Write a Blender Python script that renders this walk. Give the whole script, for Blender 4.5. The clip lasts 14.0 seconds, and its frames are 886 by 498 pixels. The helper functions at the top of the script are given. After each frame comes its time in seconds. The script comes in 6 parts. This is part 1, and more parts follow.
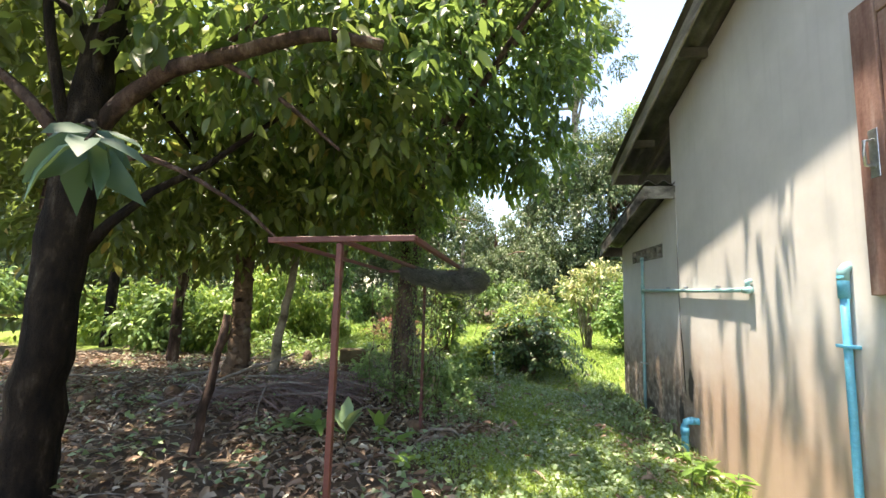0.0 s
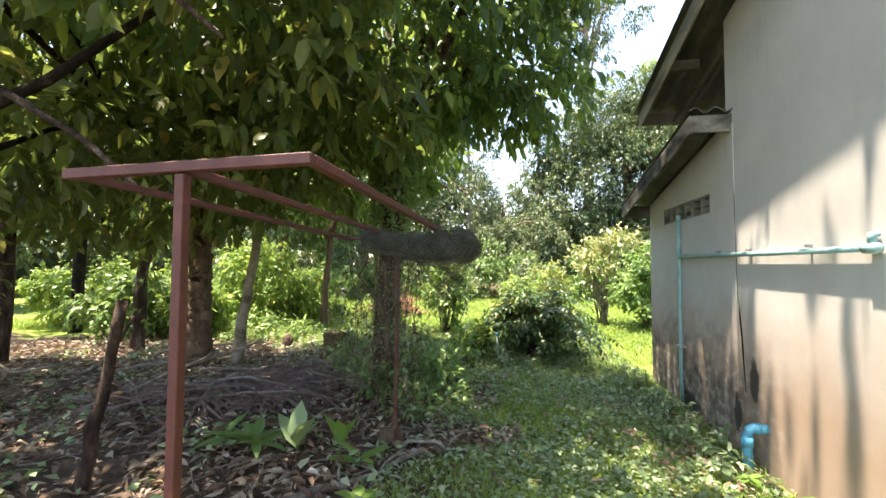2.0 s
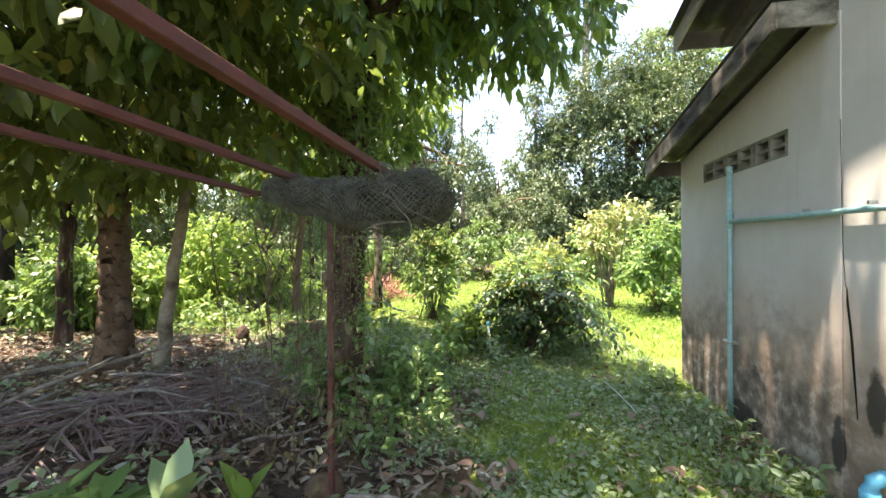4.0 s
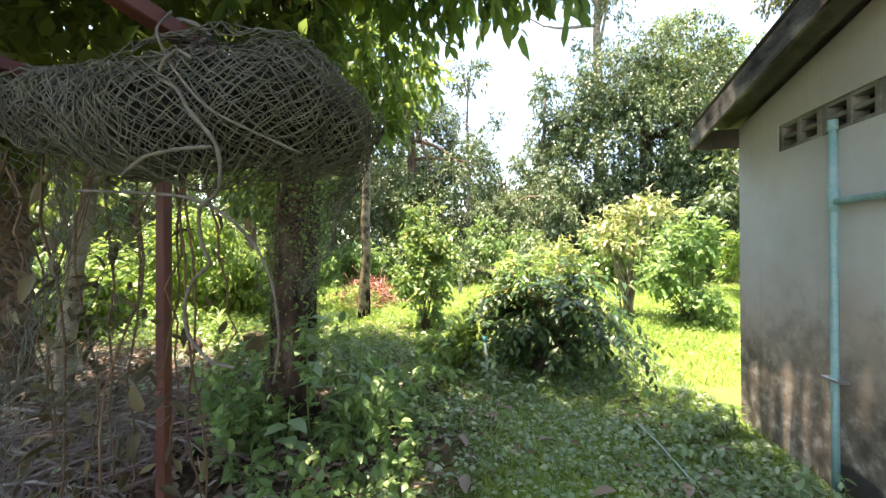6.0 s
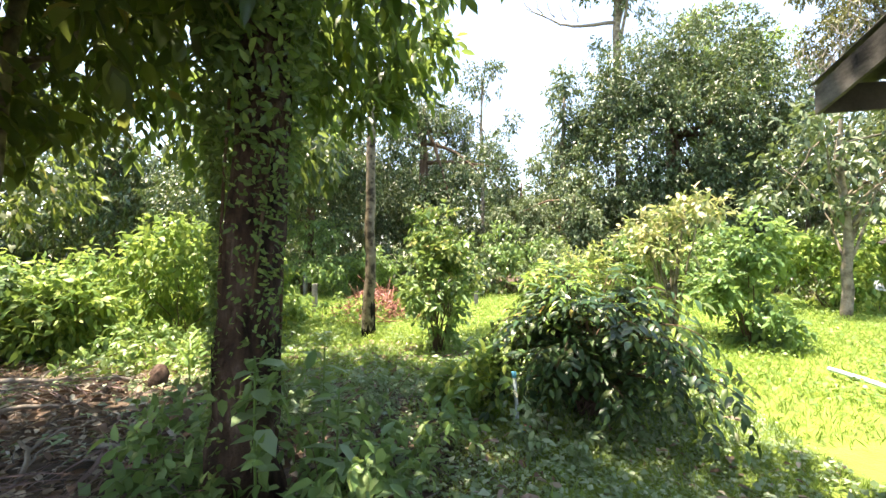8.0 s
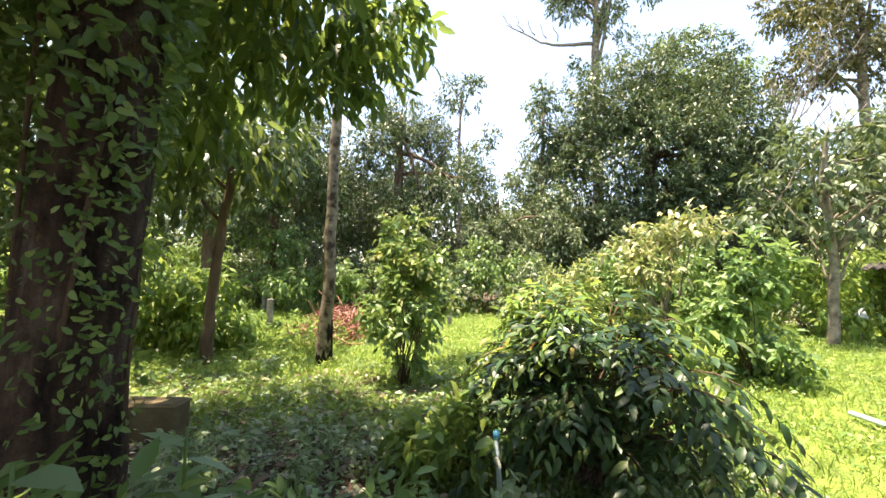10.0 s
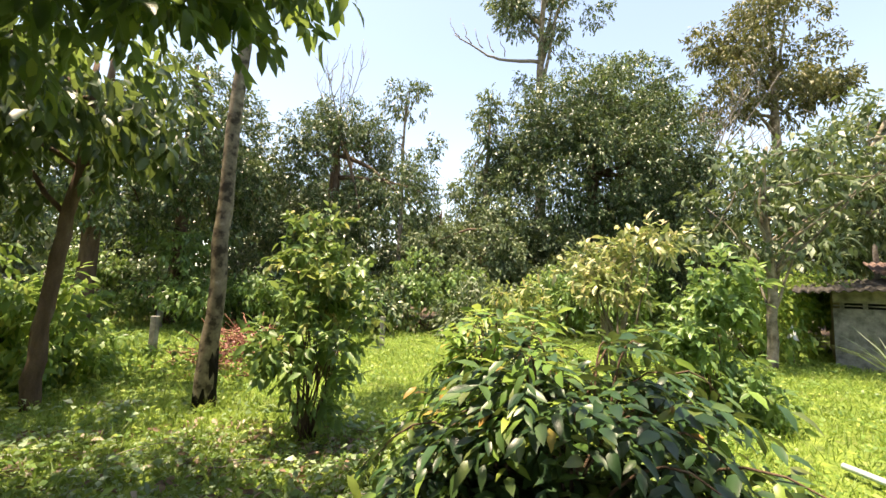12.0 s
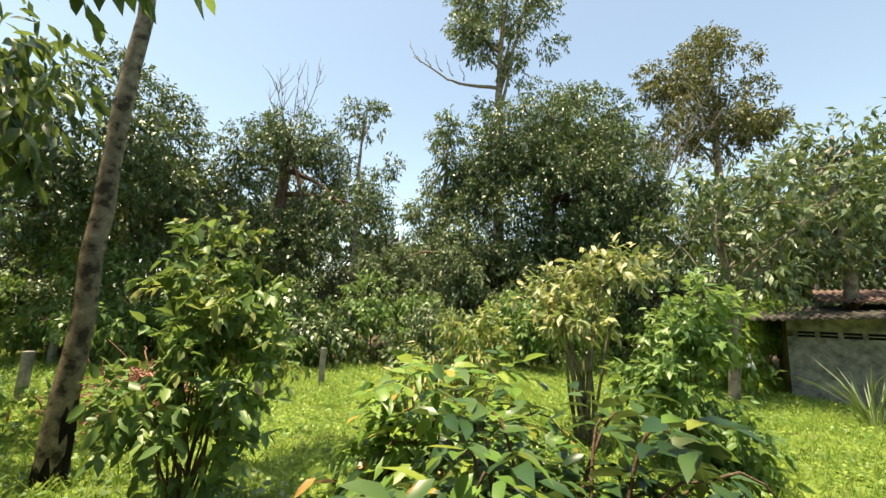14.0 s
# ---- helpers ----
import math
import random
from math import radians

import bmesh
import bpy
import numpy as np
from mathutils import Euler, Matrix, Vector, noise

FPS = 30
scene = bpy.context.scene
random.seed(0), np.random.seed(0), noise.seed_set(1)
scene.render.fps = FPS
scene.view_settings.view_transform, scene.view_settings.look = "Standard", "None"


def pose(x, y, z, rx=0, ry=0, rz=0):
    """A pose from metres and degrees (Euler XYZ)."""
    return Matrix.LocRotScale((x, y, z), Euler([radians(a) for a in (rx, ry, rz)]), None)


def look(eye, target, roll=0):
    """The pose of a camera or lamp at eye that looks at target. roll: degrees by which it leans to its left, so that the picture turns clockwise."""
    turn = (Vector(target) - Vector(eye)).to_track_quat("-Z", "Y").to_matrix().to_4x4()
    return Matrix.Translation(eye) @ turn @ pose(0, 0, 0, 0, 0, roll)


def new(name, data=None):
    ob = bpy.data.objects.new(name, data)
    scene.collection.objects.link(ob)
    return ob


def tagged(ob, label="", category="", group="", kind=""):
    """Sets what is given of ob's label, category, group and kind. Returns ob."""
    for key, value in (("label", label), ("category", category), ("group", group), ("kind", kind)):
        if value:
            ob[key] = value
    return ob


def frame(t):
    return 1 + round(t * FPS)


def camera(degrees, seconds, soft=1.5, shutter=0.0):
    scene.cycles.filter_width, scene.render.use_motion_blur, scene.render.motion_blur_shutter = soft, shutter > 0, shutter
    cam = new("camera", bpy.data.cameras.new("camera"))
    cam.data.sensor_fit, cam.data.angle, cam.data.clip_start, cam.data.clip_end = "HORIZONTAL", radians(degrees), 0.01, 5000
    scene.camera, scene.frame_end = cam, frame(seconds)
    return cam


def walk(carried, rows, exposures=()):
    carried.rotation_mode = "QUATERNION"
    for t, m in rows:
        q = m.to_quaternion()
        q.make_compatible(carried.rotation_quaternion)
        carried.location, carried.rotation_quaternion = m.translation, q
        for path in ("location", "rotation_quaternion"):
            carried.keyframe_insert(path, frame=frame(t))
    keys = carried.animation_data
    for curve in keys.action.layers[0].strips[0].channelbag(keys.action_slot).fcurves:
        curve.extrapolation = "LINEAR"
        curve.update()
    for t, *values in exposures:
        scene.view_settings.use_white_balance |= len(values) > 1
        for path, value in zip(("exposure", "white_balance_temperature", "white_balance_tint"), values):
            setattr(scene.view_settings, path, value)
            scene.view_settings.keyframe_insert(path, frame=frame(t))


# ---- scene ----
cam = camera(95.2, 14.0)
PATH = [
    (0, (-0.491, 0.231, 1.652), (-0.773, 2.2, 1.863), 1.6),
    (0.5, (-0.488, 0.539, 1.707), (-0.763, 2.509, 1.914), 1.3),
    (1, (-0.453, 0.848, 1.686), (-0.715, 2.825, 1.835), 0.8),
    (1.5, (-0.388, 1.171, 1.642), (-0.687, 3.144, 1.78), 0.6),
    (2, (-0.373, 1.444, 1.626), (-0.699, 3.415, 1.712), 0.3),
    (2.5, (-0.37, 1.758, 1.585), (-0.704, 3.728, 1.663), 0.1),
    (3, (-0.357, 2.069, 1.593), (-0.668, 4.044, 1.63), -0.2),
    (3.2, (-0.352, 2.189, 1.571), (-0.667, 4.164, 1.591), -0.3),
    (5.3, (-0.302, 3.504, 1.511), (-0.598, 5.482, 1.501), -0.2),
    (5.5, (-0.287, 3.594, 1.497), (-0.599, 5.569, 1.486), -0.3),
    (6, (-0.264, 3.868, 1.474), (-0.611, 5.838, 1.485), -0.2),
    (6.5, (-0.27, 4.114, 1.489), (-0.646, 6.078, 1.497), -0.1),
    (7, (-0.305, 4.338, 1.451), (-0.698, 6.299, 1.467), -0.1),
    (7.5, (-0.386, 4.616, 1.455), (-0.795, 6.573, 1.503), -0.4),
    (7.7, (-0.436, 4.736, 1.476), (-0.848, 6.692, 1.525), -0.4),
    (9.8, (-0.533, 5.628, 1.503), (-0.857, 7.599, 1.611), 0.7),
    (10, (-0.569, 5.756, 1.513), (-0.861, 7.731, 1.637), 1.0),
    (10.5, (-0.599, 6.068, 1.547), (-0.821, 8.051, 1.686), 1.4),
    (11, (-0.59, 6.394, 1.534), (-0.744, 8.382, 1.692), 1.7),
    (11.5, (-0.563, 6.692, 1.568), (-0.646, 8.683, 1.745), 2.0),
    (12, (-0.542, 6.963, 1.569), (-0.553, 8.953, 1.765), 2.1),
    (12.5, (-0.489, 7.215, 1.567), (-0.437, 9.201, 1.799), 1.8),
    (13, (-0.467, 7.428, 1.617), (-0.357, 9.408, 1.874), 2.0),
    (13.5, (-0.416, 7.635, 1.615), (-0.264, 9.608, 1.906), 2.1),
    (14, (-0.356, 7.805, 1.644), (-0.171, 9.77, 1.965), 2.2),
]
EXPOSURES = [(0, 2.22, 7750, 13), (3, 2.55, 7800, 14), (5.5, 2.72, 7800, 15), (7.5, 2.54, 7800, 15), (10, 2.12, 8000, 17), (12.5, 1.55, 8900, 12), (14, 1.27, 9000, 4)]
walk(cam, [(t, look(eye, target, roll)) for t, eye, target, roll in PATH], EXPOSURES)

# ---- light ----
SUN_EL, SUN_AZ = 79.0, 190.0          # elevation; where the sun stands, degrees anticlockwise from +x
sun_way = Vector((math.cos(radians(SUN_EL)) * math.cos(radians(SUN_AZ)), math.cos(radians(SUN_EL)) * math.sin(radians(SUN_AZ)), math.sin(radians(SUN_EL))))
world = bpy.data.worlds.new("sky")
world.use_nodes = True
scene.world = world
wn = world.node_tree
sky = wn.nodes.new("ShaderNodeTexSky")
sky.sky_type = "NISHITA"
sky.sun_disc = False
sky.sun_elevation = radians(SUN_EL)
sky.sun_rotation = radians(90 - SUN_AZ)
sky.air_density, sky.dust_density, sky.ozone_density = 1.0, 0.7, 1.0
wn.links.new(sky.outputs[0], wn.nodes["Background"].inputs[0])
wn.nodes["Background"].inputs[1].default_value = 0.14
sun = new("sun", bpy.data.lights.new("sun", "SUN"))
sun.data.energy, sun.data.angle, sun.data.color = 4.4, radians(0.9), (1.0, 0.95, 0.86)
sun.matrix_world = look(sun_way * 60, (0, 0, 0))


# ---- materials ----
def material(name):
    m = bpy.data.materials.new(name)
    m.use_nodes = True
    nt = m.node_tree
    return m, nt, nt.nodes["Principled BSDF"]


def node(nt, kind, **kw):
    n = nt.nodes.new(kind)
    for k, v in kw.items():
        n.inputs[k.replace("_", " ")].default_value = v
    return n


def ramp(nt, fac, stops):
    r = nt.nodes.new("ShaderNodeValToRGB")
    el = r.color_ramp.elements
    while len(el) < len(stops):
        el.new(0.5)
    for e, (p, c) in zip(el, stops):
        e.position, e.color = p, (*c, 1)
    nt.links.new(fac, r.inputs[0])
    return r.outputs[0]


def mixed(nt, fac, a, b, blend="MIX"):
    m = nt.nodes.new("ShaderNodeMix")
    m.data_type, m.blend_type = "RGBA", blend
    for s, v in ((m.inputs[0], fac), (m.inputs[6], a), (m.inputs[7], b)):
        if isinstance(v, (int, float)):
            s.default_value = v
        elif isinstance(v, tuple):
            s.default_value = (*v, 1)
        else:
            nt.links.new(v, s)
    return m.outputs[2]


def calc(nt, op, a, b=0.0):
    m = nt.nodes.new("ShaderNodeMath")
    m.operation = op
    for s, v in ((m.inputs[0], a), (m.inputs[1], b)):
        if isinstance(v, (int, float)):
            s.default_value = v
        else:
            nt.links.new(v, s)
    return m.outputs[0]


def place_of(nt):
    return nt.nodes.new("ShaderNodeNewGeometry").outputs["Position"]


def noisy(nt, scale, detail=5, vec=None, stretch=None, rough=0.6):
    n = node(nt, "ShaderNodeTexNoise", Scale=scale, Detail=detail, Roughness=rough)
    v = vec or place_of(nt)
    if stretch:
        mp = nt.nodes.new("ShaderNodeMapping")
        mp.inputs["Scale"].default_value = stretch
        nt.links.new(v, mp.inputs[0])
        v = mp.outputs[0]
    nt.links.new(v, n.inputs["Vector"])
    return n.outputs[0]


def bump(nt, bsdf, height, strength=0.4, distance=0.02):
    b = node(nt, "ShaderNodeBump", Strength=strength, Distance=distance)
    nt.links.new(height, b.inputs["Height"])
    nt.links.new(b.outputs[0], bsdf.inputs["Normal"])


def surface(name, stops, scale, rough=0.8, fine=40, strength=0.4, distance=0.01, metal=0.0, stretch=None):
    """A surface of noise-ramped colours with a finer grain on it."""
    m, nt, b = material(name)
    big = noisy(nt, scale, 6, stretch=stretch)
    small = noisy(nt, fine, 4)
    col = ramp(nt, big, stops)
    col = mixed(nt, 0.35, col, ramp(nt, small, [(0.3, (0.35, 0.35, 0.35)), (0.7, (1, 1, 1))]), "MULTIPLY")
    nt.links.new(col, b.inputs["Base Color"])
    b.inputs["Roughness"].default_value = rough
    b.inputs["Metallic"].default_value = metal
    b.inputs["Specular IOR Level"].default_value = 0.2 if rough > 0.7 else 0.5
    bump(nt, b, calc(nt, "ADD", calc(nt, "MULTIPLY", big, 0.6), small), strength, distance)
    return m


def leafy(name, stops, gloss=0.42, through_light=0.4, glow=(0.34, 0.45, 0.1), tone=(1.5, 1.4, 1.9), spec=0.45):
    """Leaves: each its own shade, light shining through, a waxy gloss."""
    m, nt, b = material(name)
    g = nt.nodes.new("ShaderNodeNewGeometry")
    col = ramp(nt, g.outputs["Random Per Island"], [(p, tuple(k * v for k, v in zip(tone, c))) for p, c in stops])
    col = mixed(nt, 0.45, col, ramp(nt, noisy(nt, 0.9, 3), [(0.35, (0.6, 0.65, 0.55)), (0.65, (1.15, 1.1, 1.0))]), "MULTIPLY")
    nt.links.new(col, b.inputs["Base Color"])
    b.inputs["Roughness"].default_value = gloss
    b.inputs["Specular IOR Level"].default_value = spec
    t = nt.nodes.new("ShaderNodeBsdfTranslucent")
    nt.links.new(mixed(nt, 0.5, col, glow), t.inputs[0])
    mx = nt.nodes.new("ShaderNodeMixShader")
    mx.inputs[0].default_value = through_light
    nt.links.new(b.outputs[0], mx.inputs[1])
    nt.links.new(t.outputs[0], mx.inputs[2])
    nt.links.new(mx.outputs[0], nt.nodes["Material Output"].inputs[0])
    return m


LEAF_DARK = leafy("leaf_dark", [(0.0, (0.022, 0.055, 0.016)), (0.6, (0.045, 0.105, 0.024)), (0.9, (0.09, 0.16, 0.03)), (1.0, (0.22, 0.29, 0.045))], 0.36, 0.52, spec=0.5)
LEAF_OLIVE = leafy("leaf_olive", [(0.0, (0.026, 0.044, 0.01)), (0.6, (0.052, 0.08, 0.016)), (0.95, (0.1, 0.13, 0.024)), (1.0, (0.24, 0.18, 0.04))], 0.42, 0.46)
LEAF_FAR = leafy("leaf_far", [(0.0, (0.014, 0.03, 0.011)), (0.6, (0.042, 0.08, 0.022)), (0.85, (0.075, 0.118, 0.036)), (1.0, (0.2, 0.22, 0.09))], 0.38, 0.13, spec=0.5)
LEAF_MID = leafy("leaf_mid", [(0.0, (0.05, 0.1, 0.026)), (0.6, (0.09, 0.175, 0.04)), (1.0, (0.18, 0.27, 0.065))], 0.42, 0.35)
# green of the near bough, darkened to paint the shade it hangs in
LEAF_NEAR_SHADED = leafy("leaf_near_shaded", [(0.0, (0.012, 0.034, 0.02)), (0.7, (0.022, 0.06, 0.03)), (1.0, (0.04, 0.09, 0.035))], 0.5, 0.2, spec=0.3)
# darkened leaf colour that paints shade on the small tree's crown
LEAF_SHADE = leafy("leaf_shade", [(0.0, (0.014, 0.034, 0.012)), (0.7, (0.03, 0.062, 0.02)), (1.0, (0.08, 0.12, 0.03))], 0.4, 0.36, spec=0.4)
LEAF_PALE = leafy("leaf_pale", [(0.0, (0.035, 0.06, 0.022)), (0.6, (0.07, 0.11, 0.04)), (1.0, (0.15, 0.185, 0.085))], 0.46, 0.2)
LEAF_BUSH = leafy("leaf_bush", [(0.0, (0.012, 0.034, 0.012)), (0.6, (0.026, 0.066, 0.018)), (0.88, (0.055, 0.105, 0.024)), (1.0, (0.085, 0.11, 0.028))], 0.36, 0.15, spec=0.35)
LEAF_YOUNG = leafy("leaf_young", [(0.0, (0.06, 0.14, 0.025)), (0.6, (0.13, 0.25, 0.04)), (0.92, (0.24, 0.32, 0.05)), (1.0, (0.42, 0.22, 0.06))], 0.4, 0.42)
LEAF_CREAM = leafy("leaf_cream", [(0.0, (0.09, 0.13, 0.04)), (0.4, (0.18, 0.23, 0.07)), (0.75, (0.34, 0.34, 0.13)), (1.0, (0.46, 0.4, 0.2))], 0.42, 0.3)
LEAF_LIGHT = leafy("leaf_light", [(0.0, (0.06, 0.13, 0.025)), (0.6, (0.12, 0.22, 0.035)), (1.0, (0.26, 0.33, 0.06))], 0.45, 0.42)
LEAF_YELLOW = leafy("leaf_yellow", [(0.0, (0.07, 0.12, 0.03)), (0.5, (0.13, 0.19, 0.045)), (0.85, (0.26, 0.28, 0.08)), (1.0, (0.42, 0.34, 0.12))], 0.45, 0.42)
LEAF_BROWN = leafy("leaf_brown", [(0.0, (0.035, 0.048, 0.014)), (0.6, (0.075, 0.092, 0.022)), (1.0, (0.14, 0.13, 0.035))], 0.5, 0.25, (0.26, 0.26, 0.05))
LEAF_DEAD = leafy("leaf_dead", [(0.0, (0.07, 0.04, 0.026)), (0.35, (0.17, 0.1, 0.068)), (0.7, (0.25, 0.18, 0.132)), (0.95, (0.35, 0.28, 0.21)), (1.0, (0.46, 0.4, 0.32))], 0.7, 0.15, (0.4, 0.24, 0.12), (1.3, 1.45, 1.6), 0.25)
LEAF_COVER = leafy("leaf_cover", [(0.0, (0.09, 0.15, 0.055)), (0.6, (0.16, 0.25, 0.1)), (1.0, (0.29, 0.36, 0.19))], 0.38, 0.35)
LEAF_WEED = leafy("leaf_weed", [(0.0, (0.06, 0.13, 0.034)), (0.6, (0.11, 0.21, 0.055)), (1.0, (0.2, 0.3, 0.09))], 0.42, 0.4)
GRASS = leafy("grass_blade", [(0.0, (0.09, 0.165, 0.026)), (0.6, (0.155, 0.255, 0.036)), (1.0, (0.25, 0.315, 0.065))], 0.55, 0.42, (0.32, 0.42, 0.08))
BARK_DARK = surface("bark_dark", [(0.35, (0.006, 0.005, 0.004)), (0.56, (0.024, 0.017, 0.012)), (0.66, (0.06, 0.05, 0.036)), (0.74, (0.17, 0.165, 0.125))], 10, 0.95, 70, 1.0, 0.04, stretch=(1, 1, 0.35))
BARK_BROWN = surface("bark_brown", [(0.3, (0.08, 0.05, 0.033)), (0.6, (0.17, 0.115, 0.08)), (0.8, (0.28, 0.24, 0.18))], 7, 0.9, 60, 0.8, 0.015, stretch=(1, 1, 0.3))
BARK_TREE = surface("bark_red_brown", [(0.36, (0.024, 0.016, 0.013)), (0.54, (0.1, 0.064, 0.05)), (0.66, (0.19, 0.14, 0.115)), (0.74, (0.44, 0.4, 0.35))], 9, 0.9, 70, 1.0, 0.03, stretch=(1, 1, 0.3))
BARK_PALE = surface("bark_pale", [(0.32, (0.06, 0.05, 0.033)), (0.47, (0.2, 0.17, 0.125)), (0.75, (0.38, 0.34, 0.27))], 5, 0.9, 45, 0.5, 0.008)
BARK_POLE = surface("bark_spotted_tan", [(0.38, (0.06, 0.048, 0.034)), (0.48, (0.2, 0.165, 0.12)), (0.62, (0.3, 0.25, 0.18)), (0.76, (0.5, 0.46, 0.38))], 8, 0.9, 45, 0.4, 0.006)
TWIG_GREY = surface("twig_grey", [(0.3, (0.14, 0.12, 0.1)), (0.7, (0.36, 0.32, 0.28))], 12, 0.9, 70, 0.4, 0.004)
FROND_DRY = leafy("frond_dry", [(0.0, (0.07, 0.05, 0.036)), (0.6, (0.15, 0.112, 0.084)), (1.0, (0.25, 0.2, 0.155))], 0.7, 0.1, (0.4, 0.3, 0.2), spec=0.25)
RED_STEEL = surface("red_oxide_steel", [(0.3, (0.075, 0.022, 0.02)), (0.6, (0.12, 0.034, 0.03)), (0.85, (0.19, 0.075, 0.055))], 9, 0.55, 80, 0.25, 0.003)
PVC_BLUE = surface("blue_pvc", [(0.3, (0.07, 0.33, 0.52)), (0.6, (0.1, 0.42, 0.62)), (0.85, (0.3, 0.55, 0.68))], 8, 0.4, 60, 0.1, 0.002)
PVC_TEAL = surface("faded_teal_pvc", [(0.3, (0.2, 0.4, 0.43)), (0.6, (0.32, 0.52, 0.54)), (0.85, (0.52, 0.64, 0.64))], 8, 0.45, 60, 0.1, 0.002)
PVC_PALE = surface("pale_pvc", [(0.3, (0.4, 0.5, 0.52)), (0.7, (0.68, 0.78, 0.8))], 8, 0.45, 60, 0.1, 0.002)
CONCRETE = surface("old_concrete", [(0.3, (0.1, 0.1, 0.085)), (0.55, (0.26, 0.25, 0.22)), (0.8, (0.4, 0.38, 0.34))], 5, 0.9, 50, 0.5, 0.01)
MOSSY = surface("mossy_concrete", [(0.3, (0.09, 0.07, 0.035)), (0.6, (0.17, 0.13, 0.07)), (0.8, (0.15, 0.18, 0.06))], 5, 0.9, 50, 0.5, 0.01)
ROOFING = surface("fibre_cement_roofing", [(0.3, (0.06, 0.057, 0.054)), (0.6, (0.14, 0.133, 0.126)), (0.8, (0.24, 0.23, 0.215))], 3, 0.9, 50, 0.4, 0.006)
ROOFDARK = surface("dark_roofing", [(0.3, (0.05, 0.045, 0.04)), (0.6, (0.11, 0.1, 0.09)), (0.8, (0.2, 0.17, 0.15))], 3, 0.9, 50, 0.4, 0.006)
ROOFRED = surface("red_brown_roofing", [(0.3, (0.12, 0.08, 0.07)), (0.6, (0.24, 0.16, 0.14)), (0.8, (0.36, 0.25, 0.22))], 3, 0.9, 50, 0.4, 0.006)
BARGE = surface("weathered_bargeboard", [(0.3, (0.14, 0.13, 0.115)), (0.5, (0.33, 0.31, 0.28)), (0.8, (0.46, 0.44, 0.4))], 3.5, 0.85, 50, 0.35, 0.004, stretch=(1, 0.35, 2))
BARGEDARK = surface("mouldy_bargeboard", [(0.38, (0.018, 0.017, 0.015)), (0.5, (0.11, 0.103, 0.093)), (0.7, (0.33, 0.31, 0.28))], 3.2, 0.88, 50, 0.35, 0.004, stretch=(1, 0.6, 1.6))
WOOD_RED = surface("worn_red_wood", [(0.3, (0.15, 0.075, 0.06)), (0.55, (0.27, 0.16, 0.135)), (0.8, (0.42, 0.33, 0.29))], 7, 0.8, 50, 0.4, 0.004, stretch=(2, 2, 0.25))
STEEL = surface("galvanised_steel", [(0.3, (0.4, 0.4, 0.42)), (0.7, (0.65, 0.66, 0.68))], 15, 0.35, 60, 0.1, 0.002, metal=0.8)
ROPE = surface("grey_rope", [(0.3, (0.075, 0.072, 0.066)), (0.7, (0.18, 0.17, 0.155))], 20, 0.9, 90, 0.3, 0.003)
NET = surface("grey_green_netting", [(0.3, (0.05, 0.055, 0.048)), (0.7, (0.155, 0.163, 0.142))], 14, 0.8, 90, 0.2, 0.002)
# the same netting, darkened to paint the shade inside the bundle
NETSHADE = surface("shaded_inner_netting", [(0.3, (0.012, 0.013, 0.012)), (0.7, (0.04, 0.042, 0.038))], 25, 0.95, 120, 1.0, 0.03)
# near-black for wall cracks and for the shade painted behind vent openings
DARK = surface("dark_void", [(0.3, (0.008, 0.007, 0.006)), (0.7, (0.02, 0.018, 0.016))], 5, 0.95, 40, 0.1, 0.002)
PLASTIC_WHITE = surface("white_plastic", [(0.3, (0.6, 0.62, 0.64)), (0.7, (0.8, 0.82, 0.84))], 10, 0.5, 50, 0.2, 0.005)
HUSK = surface("coconut_husk", [(0.3, (0.07, 0.045, 0.03)), (0.6, (0.16, 0.11, 0.075)), (0.8, (0.25, 0.2, 0.15))], 14, 0.95, 70, 0.8, 0.01)


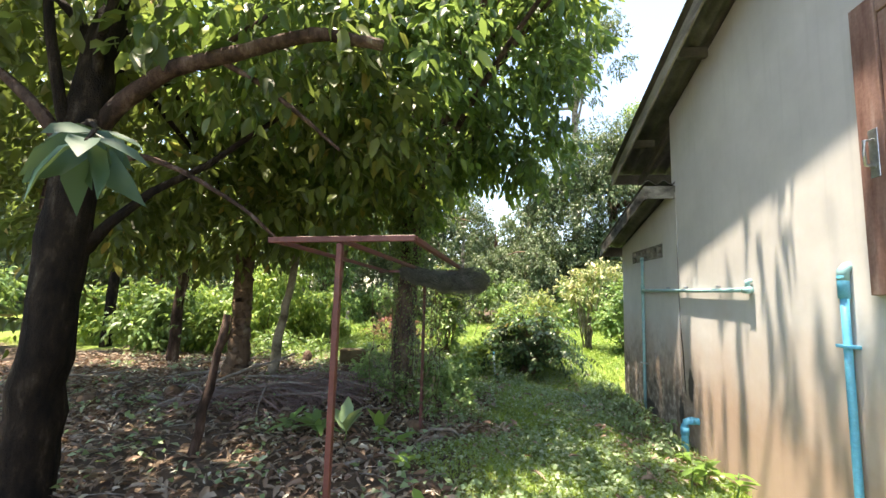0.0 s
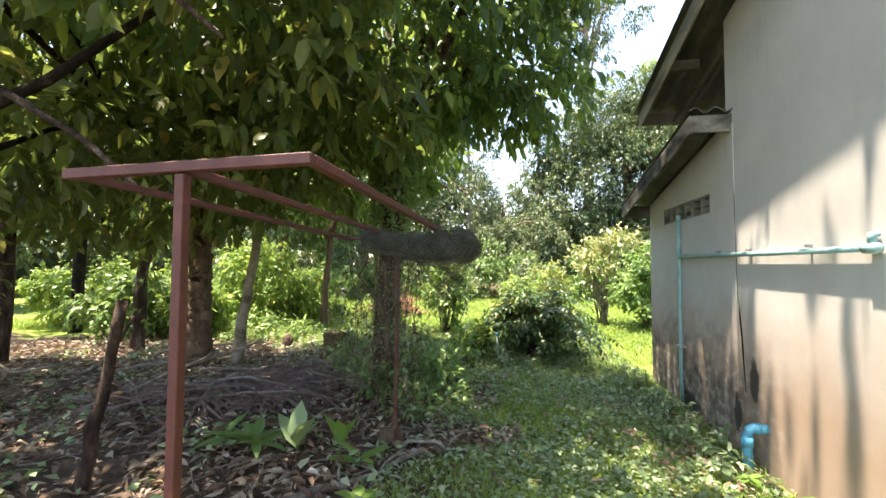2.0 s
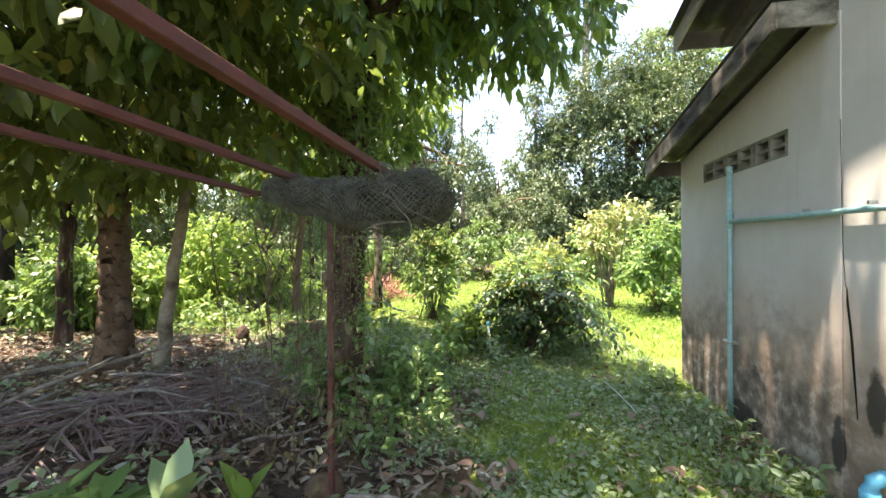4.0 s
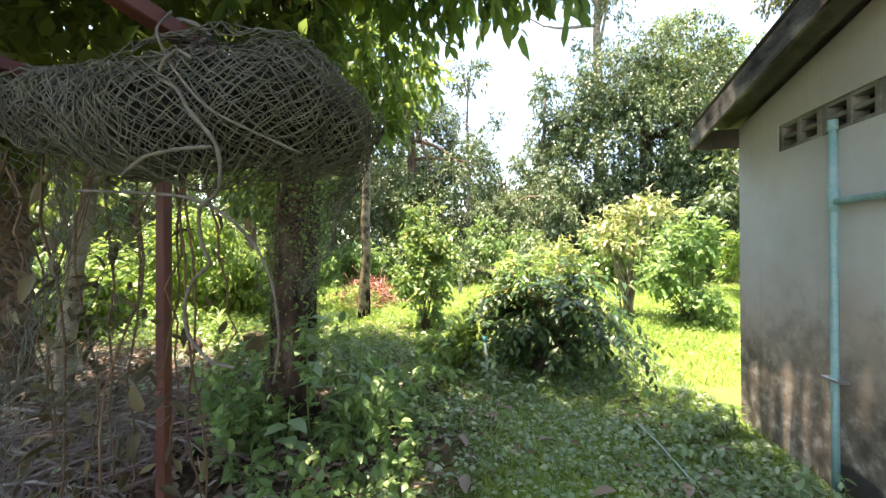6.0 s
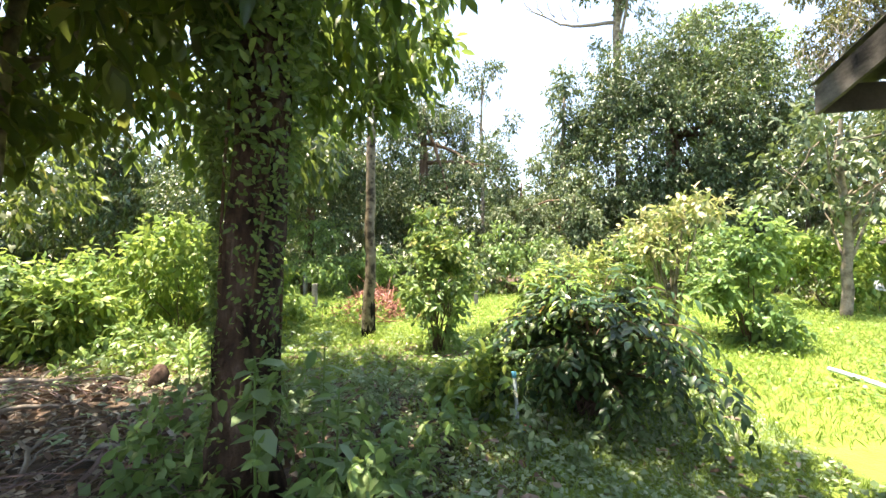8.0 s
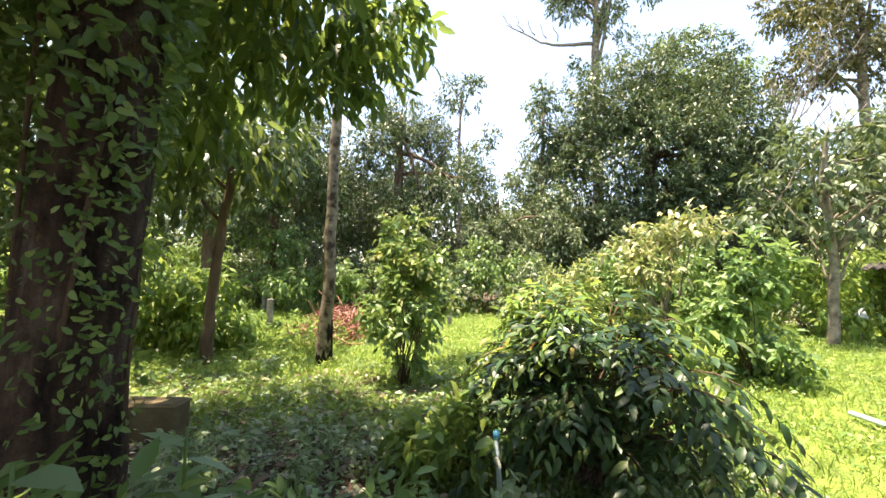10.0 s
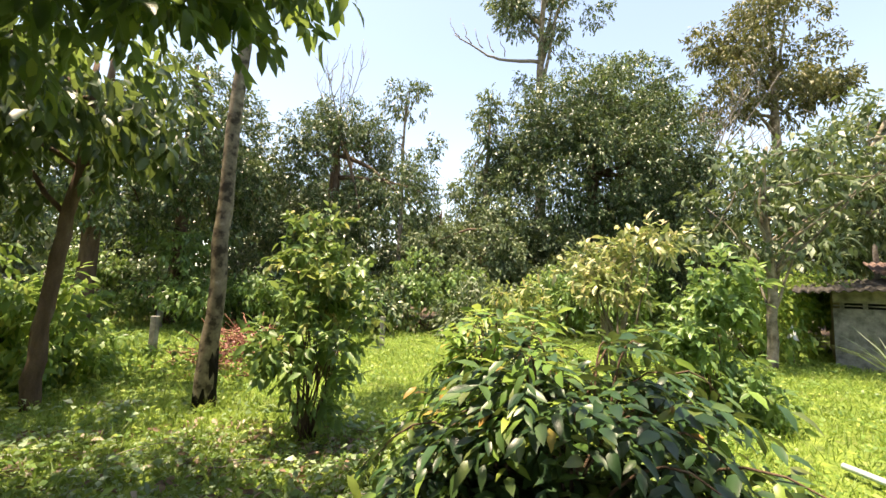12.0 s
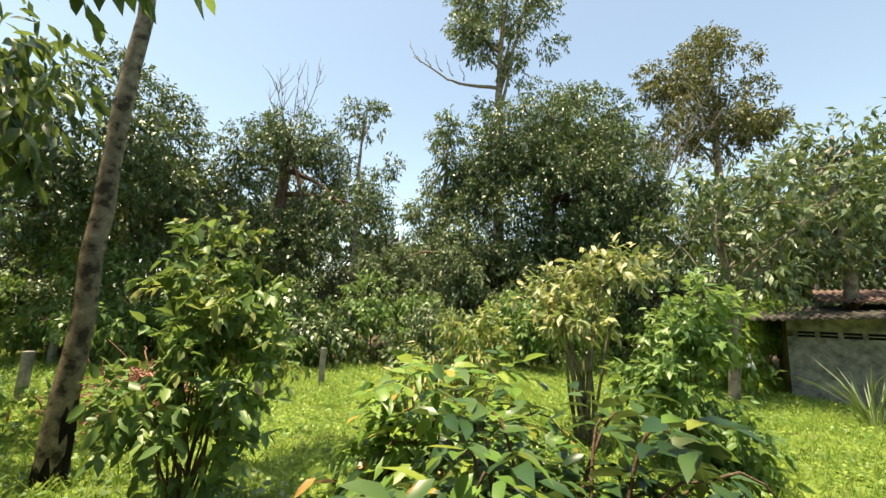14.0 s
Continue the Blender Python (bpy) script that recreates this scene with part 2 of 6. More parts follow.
def wall_paint():
    """Grey-white render with damp, rust-brown splash at the foot and black mould streaks."""
    m, nt, b = material("stained_render")
    pos = place_of(nt)
    sep = nt.nodes.new("ShaderNodeSeparateXYZ")
    nt.links.new(pos, sep.inputs[0])
    z, y = sep.outputs[2], sep.outputs[1]
    cloudy = noisy(nt, 1.3, 7)
    base = ramp(nt, cloudy, [(0.3, (0.44, 0.432, 0.425)), (0.7, (0.58, 0.567, 0.555))])
    streak = noisy(nt, 1.9, 8, rough=0.7)
    # brown splash that fades out upward with a ragged edge
    lowness = calc(nt, "SUBTRACT", 1.5, calc(nt, "ADD", z, calc(nt, "MULTIPLY", calc(nt, "SUBTRACT", noisy(nt, 1.7, 6), 0.5), 1.1)))
    low = ramp(nt, calc(nt, "MULTIPLY", lowness, 1.1), [(0.0, (0, 0, 0)), (1.0, (1, 1, 1))])
    col = mixed(nt, calc(nt, "MULTIPLY", low, 0.9), base, (0.4, 0.27, 0.195))
    # grey-black mould patches at the foot
    mouldness = calc(nt, "SUBTRACT", 1.2, calc(nt, "ADD", z, calc(nt, "ADD", calc(nt, "MULTIPLY", calc(nt, "SUBTRACT", streak, 0.5), 1.5), calc(nt, "MULTIPLY", calc(nt, "SUBTRACT", noisy(nt, 7, 6), 0.5), 0.7))))
    mould = ramp(nt, mouldness, [(0.1, (0, 0, 0)), (0.75, (1, 1, 1))])
    further = ramp(nt, calc(nt, "MULTIPLY", calc(nt, "SUBTRACT", y, 4.6), 0.8), [(0.1, (0.06, 0.06, 0.06)), (0.9, (1, 1, 1))])
    col = mixed(nt, calc(nt, "MULTIPLY", calc(nt, "MULTIPLY", mould, 0.92), further), col,
                ramp(nt, noisy(nt, 9, 7), [(0.35, (0.06, 0.05, 0.042)), (0.52, (0.17, 0.14, 0.115)), (0.66, (0.4, 0.36, 0.31))]))
    # two black damp patches beside the join
    for cy, cz, ry, rz in ((5.25, 0.68, 0.075, 0.2), (5.5, 0.33, 0.05, 0.22), (6.5, 0.1, 0.25, 0.14)):
        dy = calc(nt, "DIVIDE", calc(nt, "SUBTRACT", y, cy), ry)
        dz = calc(nt, "DIVIDE", calc(nt, "SUBTRACT", z, cz), rz)
        dd = calc(nt, "ADD", calc(nt, "ADD", calc(nt, "MULTIPLY", dy, dy), calc(nt, "MULTIPLY", dz, dz)), calc(nt, "MULTIPLY", calc(nt, "SUBTRACT", noisy(nt, 9, 5), 0.5), 1.6))
        col = mixed(nt, ramp(nt, dd, [(0.55, (0.92, 0.92, 0.92)), (0.95, (0, 0, 0))]), col, (0.03, 0.028, 0.025))
    drips = ramp(nt, noisy(nt, 3, 6, stretch=(1, 5, 0.22)), [(0.55, (1, 1, 1)), (0.75, (0.72, 0.72, 0.72))])
    col = mixed(nt, 0.3, col, drips, "MULTIPLY")
    nt.links.new(col, b.inputs["Base Color"])
    b.inputs["Roughness"].default_value = 0.88
    bump(nt, b, calc(nt, "ADD", noisy(nt, 55, 5), calc(nt, "MULTIPLY", noisy(nt, 3, 4), 1.0)), 0.12, 0.005)
    return m


def ground_earth():
    """Brown litter soil under the trees, green lawn on the path and in the clearing."""
    m, nt, b = material("ground_earth")
    sep = nt.nodes.new("ShaderNodeSeparateXYZ")
    nt.links.new(place_of(nt), sep.inputs[0])
    x, y = sep.outputs[0], sep.outputs[1]
    wob = calc(nt, "MULTIPLY", calc(nt, "SUBTRACT", noisy(nt, 0.8, 5), 0.5), 2.4)
    edge = calc(nt, "ADD", calc(nt, "ADD", x, 1.0), wob)
    edge = calc(nt, "MAXIMUM", edge, calc(nt, "ADD", calc(nt, "SUBTRACT", y, 8.9), wob))
    lawn = ramp(nt, edge, [(0.0, (0, 0, 0)), (0.6, (1, 1, 1))])
    soil = ramp(nt, noisy(nt, 7, 8), [(0.3, (0.035, 0.025, 0.018)), (0.55, (0.095, 0.065, 0.045)), (0.75, (0.19, 0.14, 0.1))])
    green = ramp(nt, noisy(nt, 5, 8), [(0.3, (0.08, 0.12, 0.022)), (0.55, (0.16, 0.23, 0.034)), (0.75, (0.25, 0.31, 0.05))])
    bare = ramp(nt, noisy(nt, 0.9, 6), [(0.56, (0, 0, 0)), (0.7, (1, 1, 1))])
    green = mixed(nt, calc(nt, "MULTIPLY", bare, 0.55), green, soil)
    wood = ramp(nt, calc(nt, "MULTIPLY", calc(nt, "SUBTRACT", calc(nt, "ADD", y, wob), 19.5), 0.5), [(0.0, (0, 0, 0)), (1.0, (1, 1, 1))])
    nt.links.new(mixed(nt, wood, mixed(nt, lawn, soil, green), soil), b.inputs["Base Color"])
    b.inputs["Roughness"].default_value = 0.95
    bump(nt, b, calc(nt, "ADD", noisy(nt, 28, 6), noisy(nt, 6, 5)), 0.8, 0.03)
    return m


WALL = wall_paint()
EARTH = ground_earth()


# ---- makers ----
def raw(name, verts, *polys):
    """A mesh from arrays of vertices and of equal-sided faces."""
    me = bpy.data.meshes.new(name)
    verts = np.asarray(verts, np.float32)
    polys = [np.asarray(p, np.int32) for p in polys if len(p)]
    me.vertices.add(len(verts))
    me.vertices.foreach_set("co", verts.ravel())
    loops = np.concatenate([p.ravel() for p in polys])
    sizes = np.concatenate([np.full(len(p), p.shape[1], np.int32) for p in polys])
    me.loops.add(len(loops))
    me.loops.foreach_set("vertex_index", loops)
    me.polygons.add(len(sizes))
    me.polygons.foreach_set("loop_start", np.concatenate([[0], np.cumsum(sizes)[:-1]]).astype(np.int32))
    me.update(calc_edges=True)
    return me


def part(name, data, mat, parent=None, label="", smooth=False):
    """One mesh object, under a thing or under a part."""
    if isinstance(data, bmesh.types.BMesh):
        me = bpy.data.meshes.new(name)
        data.to_mesh(me)
        data.free()
        data = me
    if not data.materials:
        data.materials.append(mat)
    if smooth:
        data.polygons.foreach_set("use_smooth", np.ones(len(data.polygons), bool))
    ob = new(name, data)
    ob.parent = parent
    return tagged(ob, label)


def thing(name, at, label, category, group="", kind="", turn=0):
    ob = new(name)
    ob.empty_display_size = 0.1
    ob.matrix_basis = pose(*at, 0, 0, turn)
    return tagged(ob, label, category, group, kind)


def unit(v):
    return v / np.maximum(np.linalg.norm(v, axis=-1, keepdims=True), 1e-9)


def tube_arrays(path, radii, sides=8, rough=0.0, seed=0):
    """Vertices and quads of a tapered tube along a path."""
    r = np.random.default_rng(seed)
    path, radii = np.asarray(path, float), np.asarray(radii, float)
    along = unit(np.gradient(path, axis=0))
    ref = np.array([0.3, 1.0, 0.1]) if abs(along[0][2]) > 0.7 else np.array([0.1, 0.2, 1.0])
    a = unit(np.cross(along, ref))
    b = np.cross(along, a)
    ang = np.linspace(0, 2 * math.pi, sides, endpoint=False)
    rr = radii[:, None] * (1 + rough * r.normal(size=(len(path), sides)))
    v = path[:, None] + rr[..., None] * (np.cos(ang)[None, :, None] * a[:, None] + np.sin(ang)[None, :, None] * b[:, None])
    v = v.reshape(-1, 3)
    k, n = len(path), sides
    i = np.arange(k - 1)[:, None] * n
    j = np.arange(n)[None]
    q = np.stack([i + j, i + (j + 1) % n, i + n + (j + 1) % n, i + n + j], -1).reshape(-1, 4)
    v = np.vstack([v, path[:1], path[-1:]])
    c0, c1 = k * n, k * n + 1
    js = np.arange(n)
    caps = np.vstack([np.stack([np.full(n, c0), (js + 1) % n, js], -1),
                      np.stack([np.full(n, c1), (k - 1) * n + js, (k - 1) * n + (js + 1) % n], -1)])
    return v, q, caps


def tube(name, path, radii, sides=8, rough=0.0, seed=0):
    return raw(name, *tube_arrays(path, radii, sides, rough, seed))


def tubes(name, many, sides=5):
    """Many thin tubes in one mesh; many: (path, radii)."""
    vs, qs, ts, n = [], [], [], 0
    for path, radii in many:
        v, q, t = tube_arrays(path, radii, sides)
        vs.append(v), qs.append(q + n), ts.append(t + n)
        n += len(v)
    return raw(name, np.vstack(vs), np.vstack(qs), np.vstack(ts))


def bent(a, b, sag=0.0, steps=7, wander=0.0, seed=0):
    """A path from a to b that sags (or, under 0, arches) and wanders."""
    r = np.random.default_rng(seed)
    u = np.linspace(0, 1, steps)[:, None]
    p = (1 - u) * np.asarray(a, float) + u * np.asarray(b, float)
    p[:, 2] -= sag * 4 * (u * (1 - u))[:, 0]
    if wander:
        w = np.cumsum(r.normal(size=(steps, 3)), 0) * wander
        p += w - u * w[-1] - (1 - u) * w[0]
    return p


def leaves(name, pos, way, length, width, normal=None, fold=0.18, droop=0.25, fine=True, seed=0):
    """Leaves in one mesh: folded on the midrib and drooping (fine), or bent diamonds."""
    r = np.random.default_rng(seed)
    n = len(pos)
    way = unit(np.asarray(way, float))
    if normal is None:
        normal = np.tile([0, 0, 1.0], (n, 1)) + r.normal(size=(n, 3)) * 0.45
    side = unit(np.cross(way, normal))
    up = np.cross(side, way)
    length = np.broadcast_to(length, n)[:, None]
    width = np.broadcast_to(width, n)[:, None]
    if fine:
        tmpl = [(0, 0), (0.28, -0.44), (0.28, 0), (0.28, 0.44), (0.66, -0.4), (0.66, 0), (0.66, 0.4), (1, 0)]
        tris = np.array([(0, 2, 1), (0, 3, 2), (4, 5, 7), (5, 6, 7)])
        quads = np.array([(1, 2, 5, 4), (2, 3, 6, 5)])
    else:
        tmpl = [(0, 0), (0.45, -0.5), (0.45, 0.5), (1, 0)]
        tris = np.array([(0, 2, 1), (1, 2, 3)])
        quads = np.zeros((0, 4), int)
    curl = droop * (1 + 0.5 * r.normal(size=(n, 1)))
    verts = np.stack([pos + way * length * u + side * width * v + up * (abs(v) * fold * 2 * width - curl * length * u * u) for u, v in tmpl], 1)
    k = len(tmpl)
    off = (np.arange(n) * k)[:, None, None]
    return raw(name, verts.reshape(-1, 3), (tris[None] + off).reshape(-1, 3), (quads[None] + off).reshape(-1, 4))


def crown_leaves(name, blobs, count, size, seed, per=7, clumps=9, clump=0.36, hang=0.5, slim=0.36, fine=True, spread=1.3, shell=0.75, floor=None):
    """A crown: sprays of leaves on clumps that sit on and in each blob (centre and radii)."""
    r = np.random.default_rng(seed)
    blobs = np.asarray(blobs, float)
    area = (blobs[:, 3] * blobs[:, 4] + blobs[:, 4] * blobs[:, 5] + blobs[:, 3] * blobs[:, 5])
    cl_c, cl_r, cl_o = [], [], []
    for bl in blobs:
        m = max(4, int(clumps * (0.5 + bl[3:].mean() / blobs[:, 3:].mean() / 2)))
        d = unit(r.normal(size=(m, 3)))
        rad = shell + (1.06 - shell) * r.random((m, 1)) - 0.1
        cl_c.append(bl[:3] + d * bl[3:] * rad)
        cl_r.append(np.outer(clump * (0.55 + 0.8 * r.random(m)), bl[3:]))
        cl_o.append(d)
    cl_c, cl_r, cl_o = map(np.vstack, (cl_c, cl_r, cl_o))
    wt = cl_r.prod(1) ** (2 / 3)
    sprays = max(1, count // per)
    pick = r.choice(len(cl_c), sprays, p=wt / wt.sum())
    d = unit(r.normal(size=(sprays, 3)) + [0, 0, 0.25])
    root = cl_c[pick] + d * cl_r[pick] * (0.45 + 0.6 * r.random((sprays, 1)) ** 0.6)
    axis = unit(cl_o[pick] * 0.5 + d * 0.8 + r.normal(size=(sprays, 3)) * 0.35 - [0, 0, hang * 0.7])
    u = (np.arange(per) / per)[None, :, None]
    pos = root[:, None] + axis[:, None] * u * size * spread * 1.6
    way = axis[:, None] * 0.55 + unit(r.normal(size=(sprays, per, 3))) * 0.8 - np.array([0, 0, hang])
    pos, way = pos.reshape(-1, 3), way.reshape(-1, 3)
    if floor is not None:
        keep = pos[:, 2] > floor
        pos, way = pos[keep], way[keep]
    ln = size * (0.65 + 0.6 * r.random(len(pos)))
    return leaves(name, pos, way, ln, ln * slim, fine=fine, seed=seed + 1), cl_c


def tree(name, at, label, trunk, radii, bark, blobs, leaf, count, size, seed, limbs=5, limb_r=0.05, fork=None, rough=0.05, sides=10, group="trees", category="tree", **kw):
    """A tree: trunk, limbs out to its clumps, and a crown of leaf sprays. Blobs relative to the base."""
    t = thing(name, at, label, category, group)
    r = np.random.default_rng(seed + 50)
    trunk = np.asarray(trunk, float)
    k = np.linspace(0, len(trunk) - 1, max(12, 4 * len(trunk)))
    fine_path = np.stack([np.interp(k, np.arange(len(trunk)), trunk[:, i]) for i in range(3)], 1)
    fine_path[1:-1, :2] += r.normal(size=(len(k) - 2, 2)) * 0.012
    part("trunk", tube("trunk", fine_path, np.interp(k, np.arange(len(trunk)), radii), sides, rough, seed), bark, t, smooth=True)
    me, centres = crown_leaves("crown", blobs, count, size, seed, **kw)
    tagged(part("crown", me, leaf, t), kind="stuff")
    order = r.permutation(len(centres))[:limbs]
    for i in order:
        s = fork if fork is not None else 0.62
        j = int(min(len(fine_path) - 1, (s + (1 - s) * r.random()) * (len(fine_path) - 1)))
        p = bent(fine_path[j], centres[i], -0.06 * np.linalg.norm(centres[i] - fine_path[j]), 8, 0.05, int(i) + seed)
        part("limb", tube("limb", p, np.linspace(limb_r, limb_r * 0.2, 8), 6, 0.05, int(i)), bark, t, smooth=True)
    return t


def block(bm, lo, hi, bevel=0.0):
    """An axis-aligned block into a bmesh."""
    lo, hi = Vector(lo), Vector(hi)
    g = bmesh.ops.create_cube(bm, size=1, matrix=Matrix.LocRotScale((lo + hi) / 2, None, hi - lo))
    if bevel:
        es = {e for v in g["verts"] for e in v.link_edges}
        bmesh.ops.bevel(bm, geom=list(es), offset=bevel, segments=1, affect="EDGES")
    return bm


def box(lo, hi, bevel=0.0):
    return block(bmesh.new(), lo, hi, bevel)


def prism(outline, x0, x1):
    """A y-z outline pushed along x."""
    bm = bmesh.new()
    a = [bm.verts.new((x0, y, z)) for y, z in outline]
    b = [bm.verts.new((x1, y, z)) for y, z in outline]
    bm.faces.new(a), bm.faces.new(b[::-1])
    for i in range(len(a)):
        j = (i + 1) % len(a)
        bm.faces.new((a[j], a[i], b[i], b[j]))
    bmesh.ops.recalc_face_normals(bm, faces=bm.faces)
    return bm


# ---- ground ----
def height(x, y):
    x, y = np.asarray(x, float), np.asarray(y, float)
    h = 0.03 * np.sin(1.7 * x + 0.6) * np.sin(1.3 * y) + 0.02 * np.sin(3.9 * x + 1.1 * y)
    h = h + 0.12 * np.exp(-((x + 4.4) / 1.6) ** 2 - ((y - 6.0) / 1.8) ** 2)
    return h + 0.05 * np.clip(y - 16, 0, 30) * 0.5 * (y < 60)


def ground_sheet():
    fine_x, fine_y = np.arange(-14, 16.01, 0.2), np.arange(-4, 24.01, 0.2)
    xs = np.concatenate([[-400, -150, -70, -40, -25, -18], fine_x, [19, 25, 40, 70, 150, 400]])
    ys = np.concatenate([[-400, -150, -70, -30, -14, -8], fine_y, [27, 32, 40, 59, 61, 90, 160, 400]])
    gx, gy = np.meshgrid(xs, ys)
    v = np.stack([gx, gy, height(gx, gy)], -1).reshape(-1, 3)
    w = len(xs)
    i = (np.arange(len(ys) - 1)[:, None] * w + np.arange(w - 1)[None]).ravel()
    me = raw("ground", v, np.stack([i, i + 1, i + 1 + w, i + w], -1))
    tagged(part("ground", me, EARTH, smooth=True), "brown leaf-strewn soil running into bright green lawn", "ground", kind="structure")


ground_sheet()


# ---- house ----
WX = 1.645        # the wall beside the path
JOIN, END = 5.6, 7.74   # where the lean-to begins and ends


def main_z(y):
    return 3.62 + 0.29 * (7.05 - y)


def lean_z(y):
    return 2.56 + 0.225 * (7.8 - y)


def corrugated(y0, y1, zf, x0, x1, thick=0.012, pitch=0.177, amp=0.026, ribs_along_y=True):
    """A corrugated sheet that falls along y; waves run across x."""
    xs = np.arange(x0, x1 + 1e-6, pitch / 8)
    ys = np.linspace(y0, y1, 4)
    gx, gy = np.meshgrid(xs, ys)
    z = zf(gy) + amp * np.sin(2 * math.pi * (gx - x0) / pitch)
    top = np.stack([gx, gy, z + thick], -1).reshape(-1, 3)
    bot = np.stack([gx, gy, z], -1).reshape(-1, 3)
    w, h = len(xs), len(ys)
    i = (np.arange(h - 1)[:, None] * w + np.arange(w - 1)[None]).ravel()
    n = w * h
    q = [np.stack([i, i + 1, i + 1 + w, i + w], -1), np.stack([i + n, i + w + n, i + 1 + w + n, i + 1 + n], -1)]
    for edge in (np.arange(w), np.arange(w) + (h - 1) * w, np.arange(h) * w, np.arange(h) * w + w - 1):
        q.append(np.stack([edge[:-1], edge[1:], edge[1:] + n, edge[:-1] + n], -1))
    return raw("roof_sheet", np.vstack([top, bot]), np.vstack(q))


def house():
    t = thing("house", (0, 0, 0), "single-storey house with stained grey render and a lean-to", "house")
    ridge = 0.2
    gable = [(JOIN, -0.3), (JOIN, main_z(JOIN) - 0.06), (ridge, main_z(ridge) - 0.06), (-5.2, main_z(ridge) - 0.06 - 0.29 * 5.4), (-5.2, -0.3)]
    part("wall", prism(gable, WX, WX + 0.15), WALL, t, "grey rendered gable wall with brown splash stains")
    # lean-to wall with the vent opening left open
    va, vb, v0, v1 = 5.95, 7.22, 2.19, 2.385
    bm = prism([(JOIN + 0.003, -0.3), (END, -0.3), (END, v0), (JOIN + 0.003, v0)], WX + 0.003, WX + 0.153)
    for ol in ([(vb, v0), (END, v0), (END, lean_z(END) - 0.05), (vb, lean_z(vb) - 0.05)],
               [(JOIN + 0.003, v0), (va, v0), (va, lean_z(va) - 0.05), (JOIN + 0.003, lean_z(JOIN) - 0.05)],
               [(va, v1), (vb, v1), (vb, lean_z(vb) - 0.05), (va, lean_z(va) - 0.05)]):
        o = prism(ol, WX + 0.003, WX + 0.153)
        me = bpy.data.meshes.new("tmp")
        o.to_mesh(me)
        bm.from_mesh(me)
        o.free()
    part("wall", bm, WALL, t, "grey lean-to wall with black mould at its foot")
    part("wall", box((WX + 0.16, END - 0.15, -0.3), (6.2, END, lean_z(END) - 0.06)), WALL, t)
    part("wall", box((6.0, -5.2, -0.3), (6.2, END - 0.16, 2.3)), WALL, t)
    part("wall", box((WX + 0.16, -5.2, -0.3), (5.99, -5.05, main_z(ridge) - 1.7)), WALL, t)
    # black panel added behind the vents to paint the unlit inside
    part("vent_shade_panel", box((WX + 0.3, JOIN, 1.9), (WX + 0.34, END - 0.2, 2.5)), DARK, t)
    # vent blocks: three, each of two by two holes
    step = (vb - va) / 3
    for i in range(3):
        a, b = va + i * step + 0.004, va + (i + 1) * step - 0.004
        v = bmesh.new()
        bar = 0.028
        block(v, (WX + 0.012, a, v0 + 0.003), (WX + 0.1, b, v0 + bar), 0.003)
        block(v, (WX + 0.012, a, v1 - bar), (WX + 0.1, b, v1 - 0.003), 0.003)
        block(v, (WX + 0.016, a, (v0 + v1) / 2 - bar / 2), (WX + 0.1, b, (v0 + v1) / 2 + bar / 2), 0.003)
        for c in (a + 0.02, (a + b) / 2, b - 0.02):
            block(v, (WX + 0.008, c - 0.02, v0 + 0.004), (WX + 0.1, c + 0.02, v1 - 0.004), 0.003)
        part("vent_block", v, CONCRETE, t, "grey concrete vent block")
    # roofs
    ov = 0.36
    part("roof", corrugated(ridge, 7.05, main_z, WX - ov - 0.05, 6.6), ROOFING, t, "grey corrugated fibre-cement roof", True)
    part("roof", corrugated(-5.8, ridge, lambda y: main_z(ridge) - 0.29 * (ridge - y), WX - ov - 0.05, 6.6), ROOFING, t, smooth=True)
    part("roof", corrugated(JOIN - 0.12, 7.86, lean_z, WX - ov + 0.0, 6.4), ROOFING, t, "weathered corrugated lean-to roof", True)
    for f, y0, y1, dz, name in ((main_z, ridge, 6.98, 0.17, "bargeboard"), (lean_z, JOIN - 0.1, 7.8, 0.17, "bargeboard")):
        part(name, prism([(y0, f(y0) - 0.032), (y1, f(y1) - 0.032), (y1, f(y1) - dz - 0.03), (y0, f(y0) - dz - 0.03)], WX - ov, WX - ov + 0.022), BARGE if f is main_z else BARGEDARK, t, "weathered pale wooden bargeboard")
    r0 = lambda y: main_z(ridge) - 0.29 * (ridge - y)
    part("bargeboard", prism([(-5.7, r0(-5.7) - 0.03), (ridge, r0(ridge) - 0.03), (ridge, r0(ridge) - 0.2), (-5.7, r0(-5.7) - 0.2)], WX - ov, WX - ov + 0.022), BARGE, t)
    part("eave_board", box((WX - ov + 0.03, 6.93, main_z(6.98) - 0.19), (6.5, 6.955, main_z(6.98) - 0.035)), ROOFDARK, t)
    part("eave_board", box((WX - ov + 0.03, 7.76, lean_z(7.8) - 0.2), (6.3, 7.783, lean_z(7.8) - 0.035)), ROOFDARK, t)
    for y in (1.6, 3.1, 4.6, 6.1):
        part("purlin", box((WX - ov + 0.03, y - 0.03, main_z(y) - 0.14), (WX - 0.01, y + 0.03, main_z(y) - 0.035)), ROOFDARK, t, "dark timber purlin end")
    part("rafter", prism([(JOIN, main_z(JOIN) - 0.14), (6.9, main_z(6.9) - 0.14), (6.9, main_z(6.9) - 0.24), (JOIN, main_z(JOIN) - 0.24)], WX + 0.02, WX + 0.07), ROOFDARK, t)
